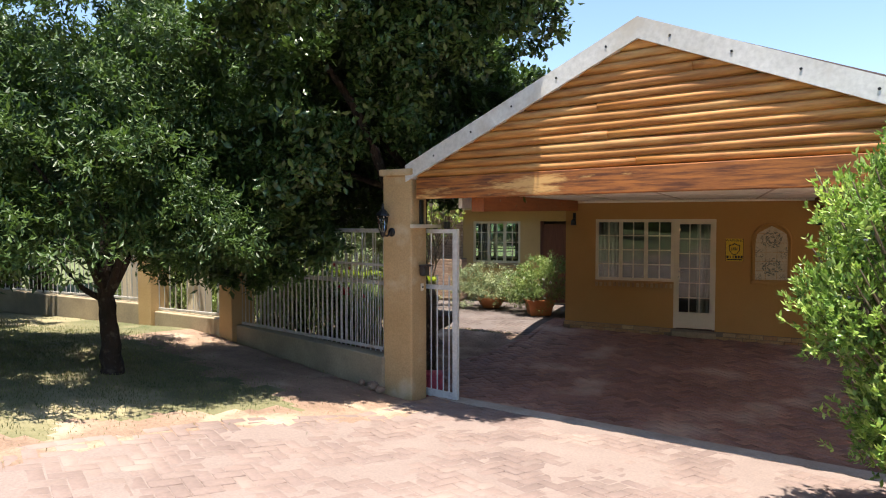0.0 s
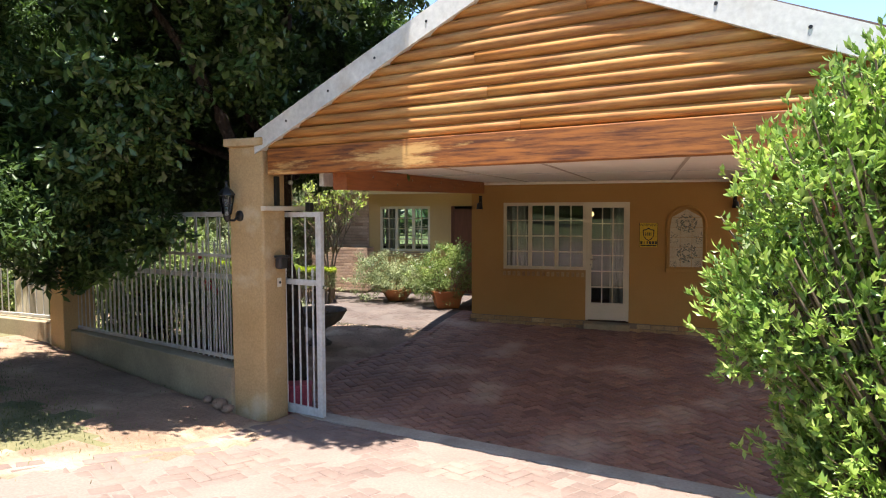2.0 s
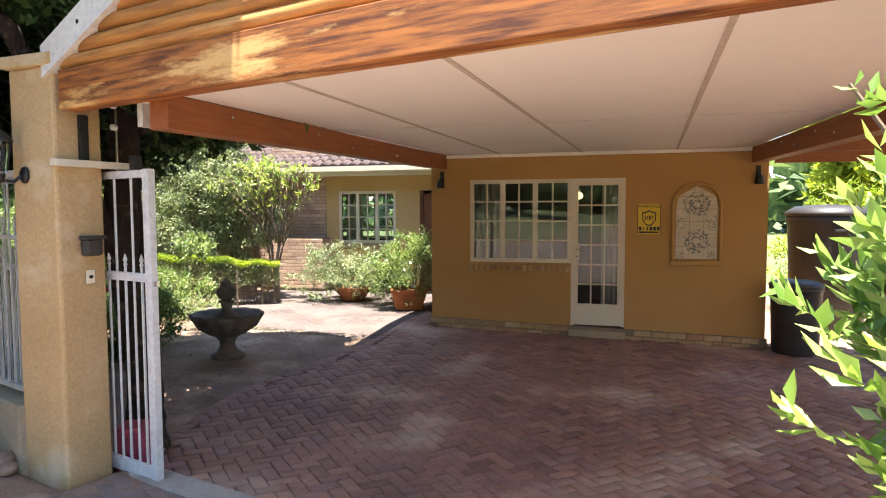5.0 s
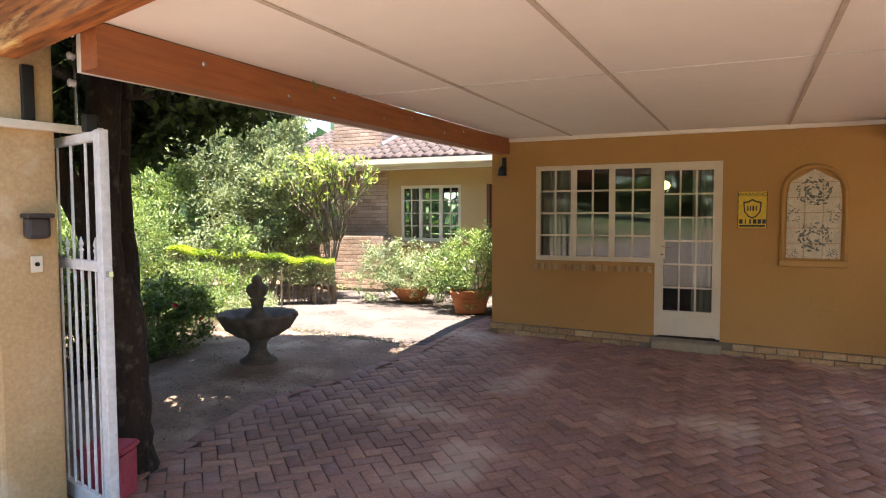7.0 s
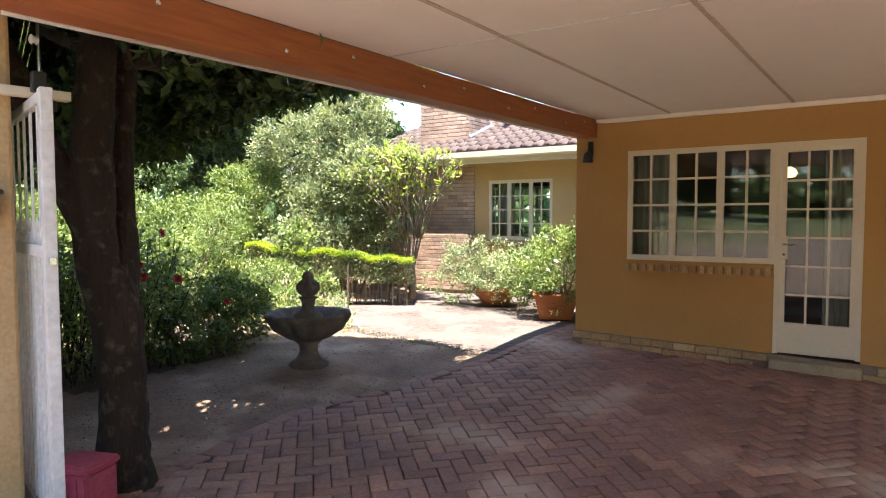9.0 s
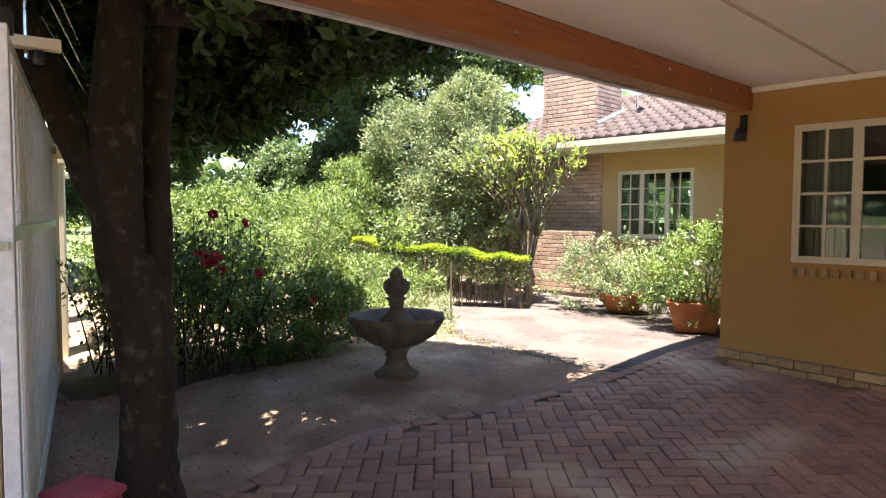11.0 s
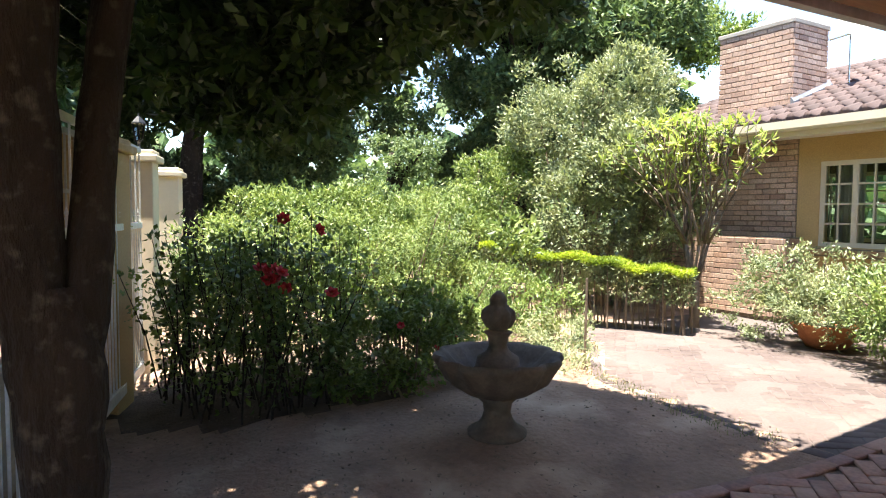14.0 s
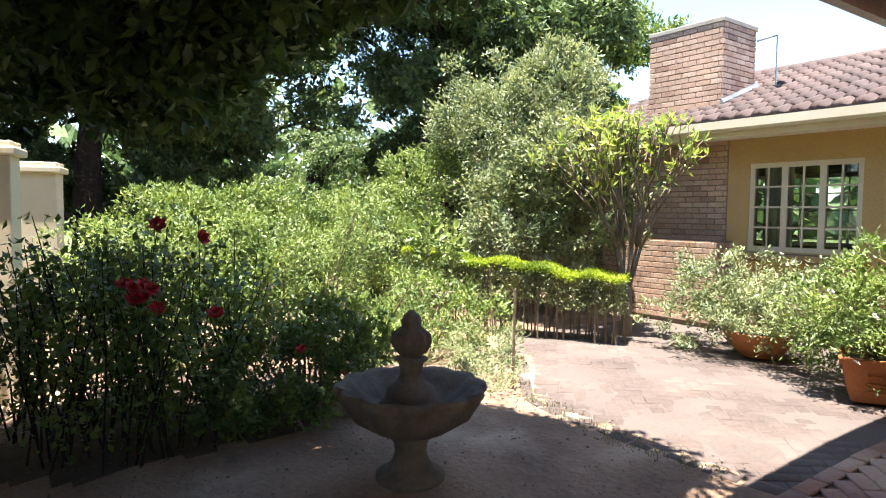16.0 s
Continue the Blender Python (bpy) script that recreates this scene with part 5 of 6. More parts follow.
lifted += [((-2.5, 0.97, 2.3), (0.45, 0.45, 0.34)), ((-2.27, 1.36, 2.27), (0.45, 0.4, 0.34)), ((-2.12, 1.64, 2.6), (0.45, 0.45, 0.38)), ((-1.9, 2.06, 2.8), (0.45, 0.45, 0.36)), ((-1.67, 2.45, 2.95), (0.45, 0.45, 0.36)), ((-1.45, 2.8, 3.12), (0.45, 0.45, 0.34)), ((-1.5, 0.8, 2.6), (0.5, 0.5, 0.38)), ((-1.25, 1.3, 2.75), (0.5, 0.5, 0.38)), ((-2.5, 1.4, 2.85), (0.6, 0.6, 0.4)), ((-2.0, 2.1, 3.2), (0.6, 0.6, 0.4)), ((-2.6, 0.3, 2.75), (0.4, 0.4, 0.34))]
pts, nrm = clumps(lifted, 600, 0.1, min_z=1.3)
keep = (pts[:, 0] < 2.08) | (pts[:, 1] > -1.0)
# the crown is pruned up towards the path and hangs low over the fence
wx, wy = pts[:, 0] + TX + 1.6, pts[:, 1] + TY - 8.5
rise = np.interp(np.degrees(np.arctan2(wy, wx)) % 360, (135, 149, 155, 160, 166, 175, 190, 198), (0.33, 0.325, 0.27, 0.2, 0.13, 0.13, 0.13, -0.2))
# drops leaves whose shadow would fall beyond the wanted shade edge
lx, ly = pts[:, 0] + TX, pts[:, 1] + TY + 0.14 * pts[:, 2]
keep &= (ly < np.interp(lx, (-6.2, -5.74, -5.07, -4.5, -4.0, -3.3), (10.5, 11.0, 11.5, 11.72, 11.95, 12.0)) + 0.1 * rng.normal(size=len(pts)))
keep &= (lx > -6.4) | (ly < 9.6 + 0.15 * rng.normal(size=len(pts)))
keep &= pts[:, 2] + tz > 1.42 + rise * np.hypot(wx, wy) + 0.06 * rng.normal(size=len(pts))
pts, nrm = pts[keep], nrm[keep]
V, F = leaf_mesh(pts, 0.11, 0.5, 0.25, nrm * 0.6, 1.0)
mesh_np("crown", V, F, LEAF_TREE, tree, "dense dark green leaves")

# young tree on the lawn outside
LX, LY = -6.35, 5.25
lt = thing("lawn_tree", "young light-green tree with a thin leaning trunk on the lawn", "tree", (LX, LY, gz(LX, LY)))
part("trunk", limb(((0.03, 0, -0.06), (0, 0, 0.4), (-0.05, 0, 0.85), (-0.15, 0.1, 1.6), (-0.3, 0.1, 2.8)), (0.13, 0.095, 0.085, 0.06, 0.02), 0.1), BARK, lt, smooth=True)
for e in ((-0.7, -0.1, 1.3), (0.5, 0.2, 1.9), (-1.0, 0.4, 2.0), (0.9, -0.1, 2.5), (-0.3, -0.7, 2.4)):
    part("branch", limb(((-0.03, 0, 0.8), (e[0] * 0.5, e[1] * 0.5, e[2] * 0.72), e), (0.045, 0.03, 0.01), 0.2), BARK, lt, smooth=True)
blobs = []
for i in range(60):
    a, d = rt.uniform(0, 6.28), math.sqrt(rt.random())
    blobs.append(((-0.35 + 1.8 * d * math.cos(a), 0.05 + 1.75 * d * math.sin(a), 1.55 + rt.uniform(0, 3.8) * (1.1 - 0.6 * d)), (rt.uniform(0.4, 0.65),) * 2 + (0.42,)))
for i in range(22):
    a = i * 0.2856
    d = rt.uniform(1.0, 1.9)
    blobs.append(((-0.4 + d * math.cos(a), d * math.sin(a), rt.uniform(1.2, 1.75)), (rt.uniform(0.4, 0.6),) * 2 + (0.38,)))
pts, nrm = clumps(blobs, 560, 0.2, min_z=0.9)
V, F = leaf_mesh(pts, 0.085, 0.32, 0.5, nrm * 0.5, 1.0)
mesh_np("crown", V, F, LEAF_LAWN_TREE, lt, "fine light green leaves")

# big bright shrub at the carport's corner: rosettes of broad leaves on the twig tips
def rosette_bush(at, blobs, n, leaf, material):
    p = thing("laurel_bush", "tall bright green shrub with broad glossy leaves in rosettes", "shrub", at)
    tips, dirs = [], []
    for c, r in blobs:
        k = int(n * (r[0] * r[1] * r[2]) ** (2 / 3))
        d = rng.normal(size=(k, 3))
        d /= np.linalg.norm(d, axis=1)[:, None]
        tips.append(np.array(c) + d * np.array(r) * (rng.uniform(0.35, 1.0, k) ** 0.5 * (1 + rng.normal(0, 0.07, k)))[:, None])
        dirs.append(d * 0.6 + (0, 0, 0.55))
    tips, dirs = np.concatenate(tips), np.concatenate(dirs)
    keep = tips[:, 2] > 0.12
    tips, dirs = tips[keep], dirs[keep]
    per = 11
    P = np.repeat(tips, per, 0) - np.repeat(dirs, per, 0) * rng.uniform(0, 0.13, len(tips) * per)[:, None]
    V, F = leaf_mesh(P, leaf, 0.42, 0.0, np.repeat(dirs, per, 0) * 1.3, 0.75)
    mesh_np("crown", V, F, material, p)
    for i in range(0, len(tips), 14):
        t = Vector(tips[i])
        s = Vector((t.x * 0.12, t.y * 0.12, 0.0))
        part("stem", tube((s, s.lerp(t, 0.5) + Vector((0, 0, 0.15)), t), (0.02, 0.013, 0.004), 5), TWIG, p)
    return p


bx, by = 1.5, 4.75
rosette_bush((bx, by, gz(bx, by)), (((0.05, 0.0, 1.0), (1.0, 0.95, 0.9)), ((0.25, 0.1, 2.0), (1.0, 0.9, 0.85)), ((0.45, 0.2, 2.38), (0.85, 0.75, 0.62)), ((-0.75, 0.0, 1.45), (0.5, 0.5, 0.42)), ((-0.6, 0.1, 2.0), (0.5, 0.5, 0.45)), ((-0.25, 0.1, 2.35), (0.5, 0.5, 0.42)), ((0.6, -0.4, 0.75), (0.85, 0.75, 0.7)), ((-0.4, -0.1, 0.75), (0.5, 0.5, 0.42)), ((0.9, -0.3, 1.7), (0.8, 0.8, 0.8)), ((0.35, -0.85, 0.75), (0.75, 0.55, 0.72))), 2300, 0.052, LEAF_BUSH)

# rose bed
RX, RY = -6.5, 9.45
rose = thing("rose_bush", "tall twiggy rose bush with red blooms in a dark bed", "rose bush", (RX, RY, gz(RX, RY)))
pts_all = []
for i in range(115):
    a, d = random.uniform(0, 6.28), math.sqrt(random.random())
    s = Vector((0.8 * d * math.cos(a), 0.9 * d * math.sin(a), -0.02))
    h = random.uniform(1.0, 1.72) * (1 - 0.25 * d)
    e = s + Vector((random.uniform(-0.3, 0.3), random.uniform(-0.35, 0.35), h))
    mid = s.lerp(e, 0.5) + Vector((random.uniform(-0.05, 0.05), random.uniform(-0.05, 0.05), 0))
    part("stem", tube((s, mid, e), (0.008, 0.006, 0.003), 5), BARK, rose)
    for k in range(78):
        t = random.uniform(0.14, 1.03) if k % 3 else random.uniform(0.6, 1.03)
        q = s.lerp(mid, t * 2) if t < 0.5 else mid.lerp(e, t * 2 - 1)
        pts_all.append(q + Vector((random.gauss(0, 0.07), random.gauss(0, 0.07), random.gauss(0, 0.05))))
V, F = leaf_mesh(np.array([tuple(p) for p in pts_all]), 0.06, 0.62, 0.1, None, 1.0)
mesh_np("leaves", V, F, LEAF_ROSE, rose)


def bloom(at, r, parent, material=PETAL):
    bm = bmesh.new()
    for ring, (n, rad, tilt) in enumerate(((6, 1.0, 0.35), (5, 0.7, 0.8), (4, 0.4, 1.2))):
        for k in range(n):
            a = 6.28 * k / n + ring
            o = Vector((math.cos(a), math.sin(a), 0))
            sdir = Vector((-math.sin(a), math.cos(a), 0))
            up = o * math.cos(tilt) + Vector((0, 0, math.sin(tilt)))
            b = o * r * 0.1
            q = [b, b + up * r * rad * 0.6 + sdir * r * 0.45, b + up * r * rad + Vector((0, 0, 0.1 * r)), b + up * r * rad * 0.6 - sdir * r * 0.45]
            bm.faces.new([bm.verts.new(p) for p in q])
    part("bloom", bm, material, parent, "red rose bloom" if material is PETAL else "white bloom").matrix_basis = pose(*at, random.uniform(-40, 40), random.uniform(20, 70), 0)


for at in ((0.78, -0.24, 1.09), (0.8, -0.18, 1.1), (0.82, -0.14, 1.08), (0.78, -0.22, 1.03), (0.8, -0.17, 1.03), (0.75, -0.27, 1.11), (0.82, -0.11, 0.96), (0.65, 0.2, 1.38), (0.9, 0.21, 0.92), (0.5, -0.03, 1.46)):
    bloom(at, 0.055, rose)
r2 = grow("rose_bush", "low leafy rose bush with small pink blooms", "rose bush", (-5.85, 10.4, gz(-5.85, 10.4)), (((0, 0, 0.42), (0.5, 0.6, 0.38)), ((-0.35, 0.35, 0.5), (0.45, 0.5, 0.4)), ((0.1, -0.5, 0.3), (0.4, 0.4, 0.26))), 0.05, LEAF_ROSE, 1500, 0.6, stems=14, hollow=0.3)
for p in ((0.42, 0.05, 0.42), (0.3, -0.2, 0.6), (0.35, 0.25, 0.5)):
    bloom(p, 0.035, r2)

# shrubs behind the beds
S = grow
S("border_shrub", "feathery light-green shrub in the border", "shrub", (-8.1, 11.3, gz(-8.1, 11.3)), (((0, 0, 0.7), (0.75, 0.75, 0.7)), ((0.3, 0.5, 1.3), (0.35, 0.35, 0.5)), ((-0.4, -0.4, 1.0), (0.5, 0.45, 0.45))), 0.06, LEAF_MID, 800, 0.3, stems=10)
S("border_shrub", "loose light-green shrub in the border", "shrub", (-7.4, 12.5, gz(-7.4, 12.5)), (((0, 0, 0.4), (0.7, 0.6, 0.45)), ((0.5, 0.3, 0.35), (0.5, 0.4, 0.35))), 0.06, LEAF_MID, 700, 0.4, stems=6)
S("border_shrub", "green leafy shrub behind the roses", "shrub", (-8.6, 10.0, gz(-8.6, 10.0)), (((0, 0, 0.8), (0.9, 0.9, 0.8)), ((0.3, 0.9, 0.8), (0.7, 0.6, 0.7)), ((0.1, -0.6, 0.9), (0.6, 0.5, 0.6))), 0.06, LEAF_MID, 800, 0.4, stems=8)
S("flowering_tuft", "low mound of pale green foliage edging the path", "plant", (-6.0, 12.15, gz(-6.0, 12.15)), (((0, 0, 0.14), (0.42, 0.35, 0.2)), ((-0.5, 0.4, 0.16), (0.5, 0.4, 0.22)), ((0.3, -0.25, 0.1), (0.3, 0.25, 0.14))), 0.05, LEAF_SILVER, 1100, 0.25)
S("flowering_tuft", "low mound of yellow-green foliage in the bed", "plant", (-6.7, 11.6, gz(-6.7, 11.6)), (((0, 0, 0.25), (0.6, 0.5, 0.3)), ((-0.6, 0.4, 0.3), (0.6, 0.5, 0.35))), 0.055, LEAF_MID, 900, 0.3)
sap = S("young_rose_tree", "thin leaning young plant with a small leafy head", "plant", (-6.15, 11.0, gz(-6.15, 11.0)), (((0.38, 0.45, 1.25), (0.28, 0.26, 0.18)), ((0.15, 0.6, 1.15), (0.2, 0.2, 0.15))), 0.07, LEAF_MID, 620, 0.5)
part("cane", tube(((0, 0, -0.02), (0.14, 0.16, 0.6), (0.36, 0.42, 1.2)), (0.012, 0.01, 0.007), 6), TWIG, sap)
part("stake", tube(((0.55, 1.15, -0.02), (0.56, 1.15, 0.85)), 0.012, 6), TWIG, sap)

# clipped hedge with lime top
HA, HB = Vector((-8.6, 13.05, 0)), Vector((-6.25, 14.5, 0))
hg = thing("clipped_hedge", "flat-topped hedge, bright lime on top over bare brown stems", "hedge", (0, 0, 0))
L = (HB - HA).length
t = rng.uniform(0, 1, 26000)
w = rng.uniform(-0.24, 0.24, 26000) + 0.03 * np.sin(t * 19)
dirv, side = (HB - HA) / L, Vector((-(HB - HA).y / L, (HB - HA).x / L, 0))
base = np.array(HA)[None] + t[:, None] * np.array(HB - HA)[None] + w[:, None] * np.array(side)[None]
htop = 0.95 - 0.24 * t + 0.025 * np.sin(t * 31) + 0.02 * np.sin(t * 13 + 1)
top = base.copy()
top[:, 2] = htop - rng.uniform(0, 0.07, 26000)
V, F = leaf_mesh(top, 0.04, 0.4, -0.6, None, 1.0)
mesh_np("clipped_top", V, F, LEAF_LIME, hg, "bright lime clipped top")
body = base[:15000].copy()
body[:, 2] = htop[:15000] - 0.06 - rng.uniform(0, 0.75, 15000) ** 1.6 * 0.6
V, F = leaf_mesh(body, 0.045, 0.4, 0.0, None, 1.0)
mesh_np("side_foliage", V, F, LEAF_SILVER, hg)
for i in range(70):
    u = (i + random.random()) / 70
    p = HA.lerp(HB, u) + side * random.uniform(-0.2, 0.2)
    q = p + Vector((random.uniform(-0.1, 0.1), random.uniform(-0.1, 0.1), 0.85 - 0.24 * u))
    part("stem", tube((p + Vector((0, 0, -0.12)), p.lerp(q, 0.5), q), (0.012, 0.009, 0.005), 5), TWIG, hg)

# frangipani by the chimney
FX, FY = -6.56, 14.9
fr_t = thing("frangipani_tree", "frangipani with bare forking grey branches and leafy tips", "tree", (FX, FY, gz(FX, FY)))
part("trunk", limb(((0, 0, -0.05), (0.03, -0.02, 0.3), (0.0, 0, 0.6)), (0.075, 0.06, 0.05), 0.1), TWIG, fr_t, smooth=True)
tipl = []
def fork(p, d, r, depth):
    e = p + d
    part("branch", tube((p, p.lerp(e, 0.5) + Vector((random.uniform(-0.03, 0.03), random.uniform(-0.03, 0.03), 0)), e), (r, r * 0.88, r * 0.75), 6), TWIG, fr_t, smooth=True)
    if depth <= 2:
        tipl.append(e)
    if depth == 0:
        return
    for k in range(3 if depth == 4 else 2 if random.random() < 0.8 else 3):
        a = random.uniform(0, 6.28)
        nd = (d.normalized() + Vector((math.cos(a), math.sin(a), random.uniform(-0.1, 0.3))) * 0.33).normalized()
        nd.z = max(nd.z, 0.5)
        fork(e, nd * d.length * random.uniform(0.72, 0.95), r * 0.74, depth - 1)
for k in range(6):
    a = k * 1.05 + 0.4
    fork(Vector((0, 0, 0.5)), Vector((math.cos(a) * 0.15, math.sin(a) * 0.15, 0.57)), 0.024, 4)
P = np.concatenate([np.repeat([tuple(e)], 4, 0) for e in tipl])
V, F = leaf_mesh(P, 0.125, 0.33, 0.0, np.tile((0, 0, 0.35), (len(P), 1)), 0.85)
mesh_np("leaves", V, F, LEAF_FRANGI, fr_t, "long yellow-green leaves at the branch tips")

# larger shrubs and trees beyond the garden
S("tall_shrub", "tall grey-green shrub against the house", "shrub", (-8.7, 15.2, gz(-8.7, 15.2)), (((0, 0, 1.3), (1.3, 1.1, 1.3)), ((0.9, -0.1, 2.2), (0.9, 0.8, 0.8)), ((-0.6, 0.0, 2.8), (1.1, 1.0, 1.0)), ((0.3, 0.3, 3.3), (0.8, 0.8, 0.7)), ((1.5, -0.2, 1.6), (0.6, 0.6, 0.8))), 0.085, LEAF_SILVER, 900, 0.36, stems=14, stem_r=0.03)
S("tall_shrub", "dense green shrub at the back of the garden", "shrub", (-11.0, 14.0, gz(-11.0, 14.0)), (((0, 0, 1.0), (1.4, 1.3, 1.0)), ((0.7, 0.5, 1.9), (0.9, 0.9, 0.7)), ((1.0, -0.5, 0.9), (0.9, 0.9, 0.8)), ((-0.3, -1.2, 0.9), (1.1, 1.0, 0.85))), 0.08, LEAF_MID, 850, 0.35, stems=10, stem_r=0.03)
S("tall_shrub", "dense green shrub near the fence corner", "shrub", (-11.3, 11.4, gz(-11.3, 11.4)), (((0, 0, 0.8), (1.2, 1.3, 0.8)), ((0.2, -0.6, 1.2), (0.8, 0.8, 0.6)), ((-0.4, 0.8, 1.3), (0.8, 0.8, 0.7))), 0.08, LEAF_MID, 850, 0.4, stems=10, stem_r=0.03)


def big_tree(at, h, spread, n, leaf, material, label, seed, density=330):
    r = random.Random(seed)
    t = thing("background_tree", label, "tree", at)
    part("trunk", limb(((0, 0, -0.2), (0.05, 0, h * 0.25), (0.1, 0.1, h * 0.55), (0.0, 0.1, h * 0.85)), (0.35, 0.26, 0.18, 0.05), 0.1), BARK, t, smooth=True)
    bl = []
    for i in range(n):
        a, d = r.uniform(0, 6.28), math.sqrt(r.random())
        z = h * (0.22 + 0.72 * r.random() ** 0.8)
        k = spread * math.sqrt(max(0.15, 1 - ((z / h - 0.5) / 0.62) ** 2))
        bl.append(((k * d * math.cos(a), k * d * math.sin(a), z), (spread * r.uniform(0.2, 0.34),) * 2 + (spread * r.uniform(0.15, 0.26),)))
        if i % 4 == 0:
            e = bl[-1][0]
            part("branch", limb(((0.05, 0.05, e[2] * 0.6), (e[0] * 0.5, e[1] * 0.5, e[2] * 0.85), e), (0.1, 0.06, 0.02), 0.1), BARK, t, smooth=True)
    p, nr = clumps(bl, density, 0.2)
    V, F = leaf_mesh(p, leaf, 0.45, 0.3, nr * 0.6, 1.0)
    mesh_np("crown", V, F, material, t)


big_tree((-15.0, 18.5, 0), 9.5, 4.2, 44, 0.17, LEAF_FAR, "tall spreading blue-green tree beyond the garden", 3)
big_tree((-16.0, 22.0, 0), 9.0, 3.6, 36, 0.17, LEAF_MID, "tall light-green tree behind the house", 4)
big_tree((-17.5, 12.5, 0), 7.5, 3.6, 36, 0.17, LEAF_FAR, "broad dark tree beyond the fence corner", 5)
big_tree((-12.6, 13.4, 0), 3.0, 1.5, 22, 0.09, LEAF_FAR, "leafy tree in the garden corner", 9)
big_tree((-15.5, 10.2, 0), 6.5, 3.0, 34, 0.15, LEAF_FAR, "dark tree past the fence", 21)
big_tree((-10.5, 3.8, 0.4), 6.5, 2.6, 34, 0.16, LEAF_LAWN_TREE, "leafy green tree on the lawn", 22)
big_tree((-14.5, 5.5, 0.3), 7.5, 3.2, 34, 0.2, LEAF_TREE, "dark tree on the neighbouring lawn", 6)
big_tree((-20.0, 0.5, 0.6), 8.5, 4.2, 34, 0.26, LEAF_FAR, "dark tree across the lawn", 7)
big_tree((4.5, -14.0, 1.0), 8.0, 4.0, 30, 0.28, LEAF_MID, "street tree behind the walker", 12, 120)
big_tree((-6.0, -16.0, 1.0), 9.0, 4.5, 30, 0.28, LEAF_FAR, "street tree behind the walker", 13, 120)
big_tree((6.5, 18.5, 0), 6.0, 2.6, 26, 0.2, LEAF_LIME, "bright yellow-green tree past the carport", 14)

# ---- potted plants ----
def square_pot(at, rz, w, h, label):
    p = thing("terracotta_pot", label, "plant pot", at, rz, "terracotta pots")
    bm = bmesh.new()
    rings = []
    for hw, z in ((w * 0.36, 0), (w * 0.47, h * 0.84), (w * 0.5, h * 0.84), (w * 0.52, h), (w * 0.46, h), (w * 0.44, h * 0.8)):
        rings.append([bm.verts.new((sx * hw, sy * hw, z)) for sx, sy in ((-1, -1), (1, -1), (1, 1), (-1, 1))])
    for a, b in zip(rings, rings[1:]):
        for k in range(4):
            bm.faces.new((a[k], a[(k + 1) % 4], b[(k + 1) % 4], b[k]))
    bm.faces.new(rings[0][::-1])
    bmesh.ops.bevel(bm, geom=[e for e in bm.edges], offset=0.008, segments=2, affect="EDGES")
    bmesh.ops.recalc_face_normals(bm, faces=bm.faces)
    part("pot_body", bm, TERRACOTTA, p)
    part("potting_soil", box(-w * 0.43, -w * 0.43, h * 0.6, w * 0.43, w * 0.43, h * 0.82), BED_SOIL, p)
    for k in range(3):
        part("relief_band", box(-w * 0.2, -w * (0.4 + 0.035 * k) - 0.008, h * (0.25 + 0.18 * k), w * 0.2, -w * (0.39 + 0.035 * k), h * (0.29 + 0.18 * k), 0.004), TERRACOTTA, p)
    return p


px, py = -3.62, 14.35
square_pot((px, py, gz(px, py) + 0.02), 25, 0.62, 0.36, "square tapered terracotta pot on the sunny paving")
g = S("potted_shrub", "bushy green shrub with a few white blooms growing in a pot", "shrub", (px, py, gz(px, py) + 0.3), (((0, 0, 0.34), (0.62, 0.58, 0.42)), ((0.4, 0.25, 0.6), (0.5, 0.5, 0.42)), ((-0.5, 0.15, 0.32), (0.5, 0.48, 0.38)), ((-0.2, 0.3, 0.7), (0.5, 0.45, 0.35))), 0.055, LEAF_MID, 900, 0.42, stems=9)
for k in range(9):
    bloom((random.uniform(-0.5, 0.4), random.uniform(-0.55, -0.35), random.uniform(0.05, 0.6)), 0.03, g, PETAL_WHITE)
px, py = -5.0, 15.1
pot2 = thing("terracotta_bowl", "low round terracotta bowl planter by the wall", "plant pot", (px, py, gz(px, py) + 0.02), group="terracotta pots")
part("bowl", lathe(((0.2, 0), (0.3, 0.14), (0.36, 0.24), (0.37, 0.26), (0.33, 0.26), (0.28, 0.2)), 28), TERRACOTTA, pot2, smooth=True)
part("potting_soil", lathe(((0.28, 0.14), (0.29, 0.2), (0.01, 0.21)), 20), BED_SOIL, pot2)
S("potted_shrub", "spreading silver-green shrub in a low bowl planter", "shrub", (px, py, gz(px, py) + 0.2), (((0, 0, 0.3), (0.85, 0.6, 0.4)), ((-0.4, 0, 0.55), (0.6, 0.5, 0.38)), ((0.55, -0.1, 0.45), (0.6, 0.5, 0.42)), ((-0.6, -0.35, 0.15), (0.5, 0.35, 0.28)), ((0.3, -0.4, 0.2), (0.6, 0.3, 0.3))), 0.055, LEAF_SILVER, 900, 0.4, stems=9)

# ---- things past the carport's open side ----
def bin_thing(at, r, h, label):
    b = thing("refuse_bin", label, "bin", at)
    part("drum", lathe(((r * 0.86, 0.0), (r * 0.9, 0.03), (r * 0.97, h * 0.7), (r, h * 0.85), (r * 1.04, h * 0.86), (r * 1.04, h * 0.9), (r, h * 0.91)), 28), PLASTIC, b, smooth=True)
    part("lid", lathe(((r * 1.06, h * 0.91), (r * 1.06, h * 0.94), (r * 0.8, h * 0.985), (r * 0.2, h)), 28), PLASTIC, b, smooth=True)
    for k in range(2):
        part("grip", box(-0.07, -0.02, -0.02, 0.07, 0.02, 0.02, 0.008), PLASTIC, b).matrix_basis = pose(0, (r + 0.02) * (1 if k else -1), h * 0.8)


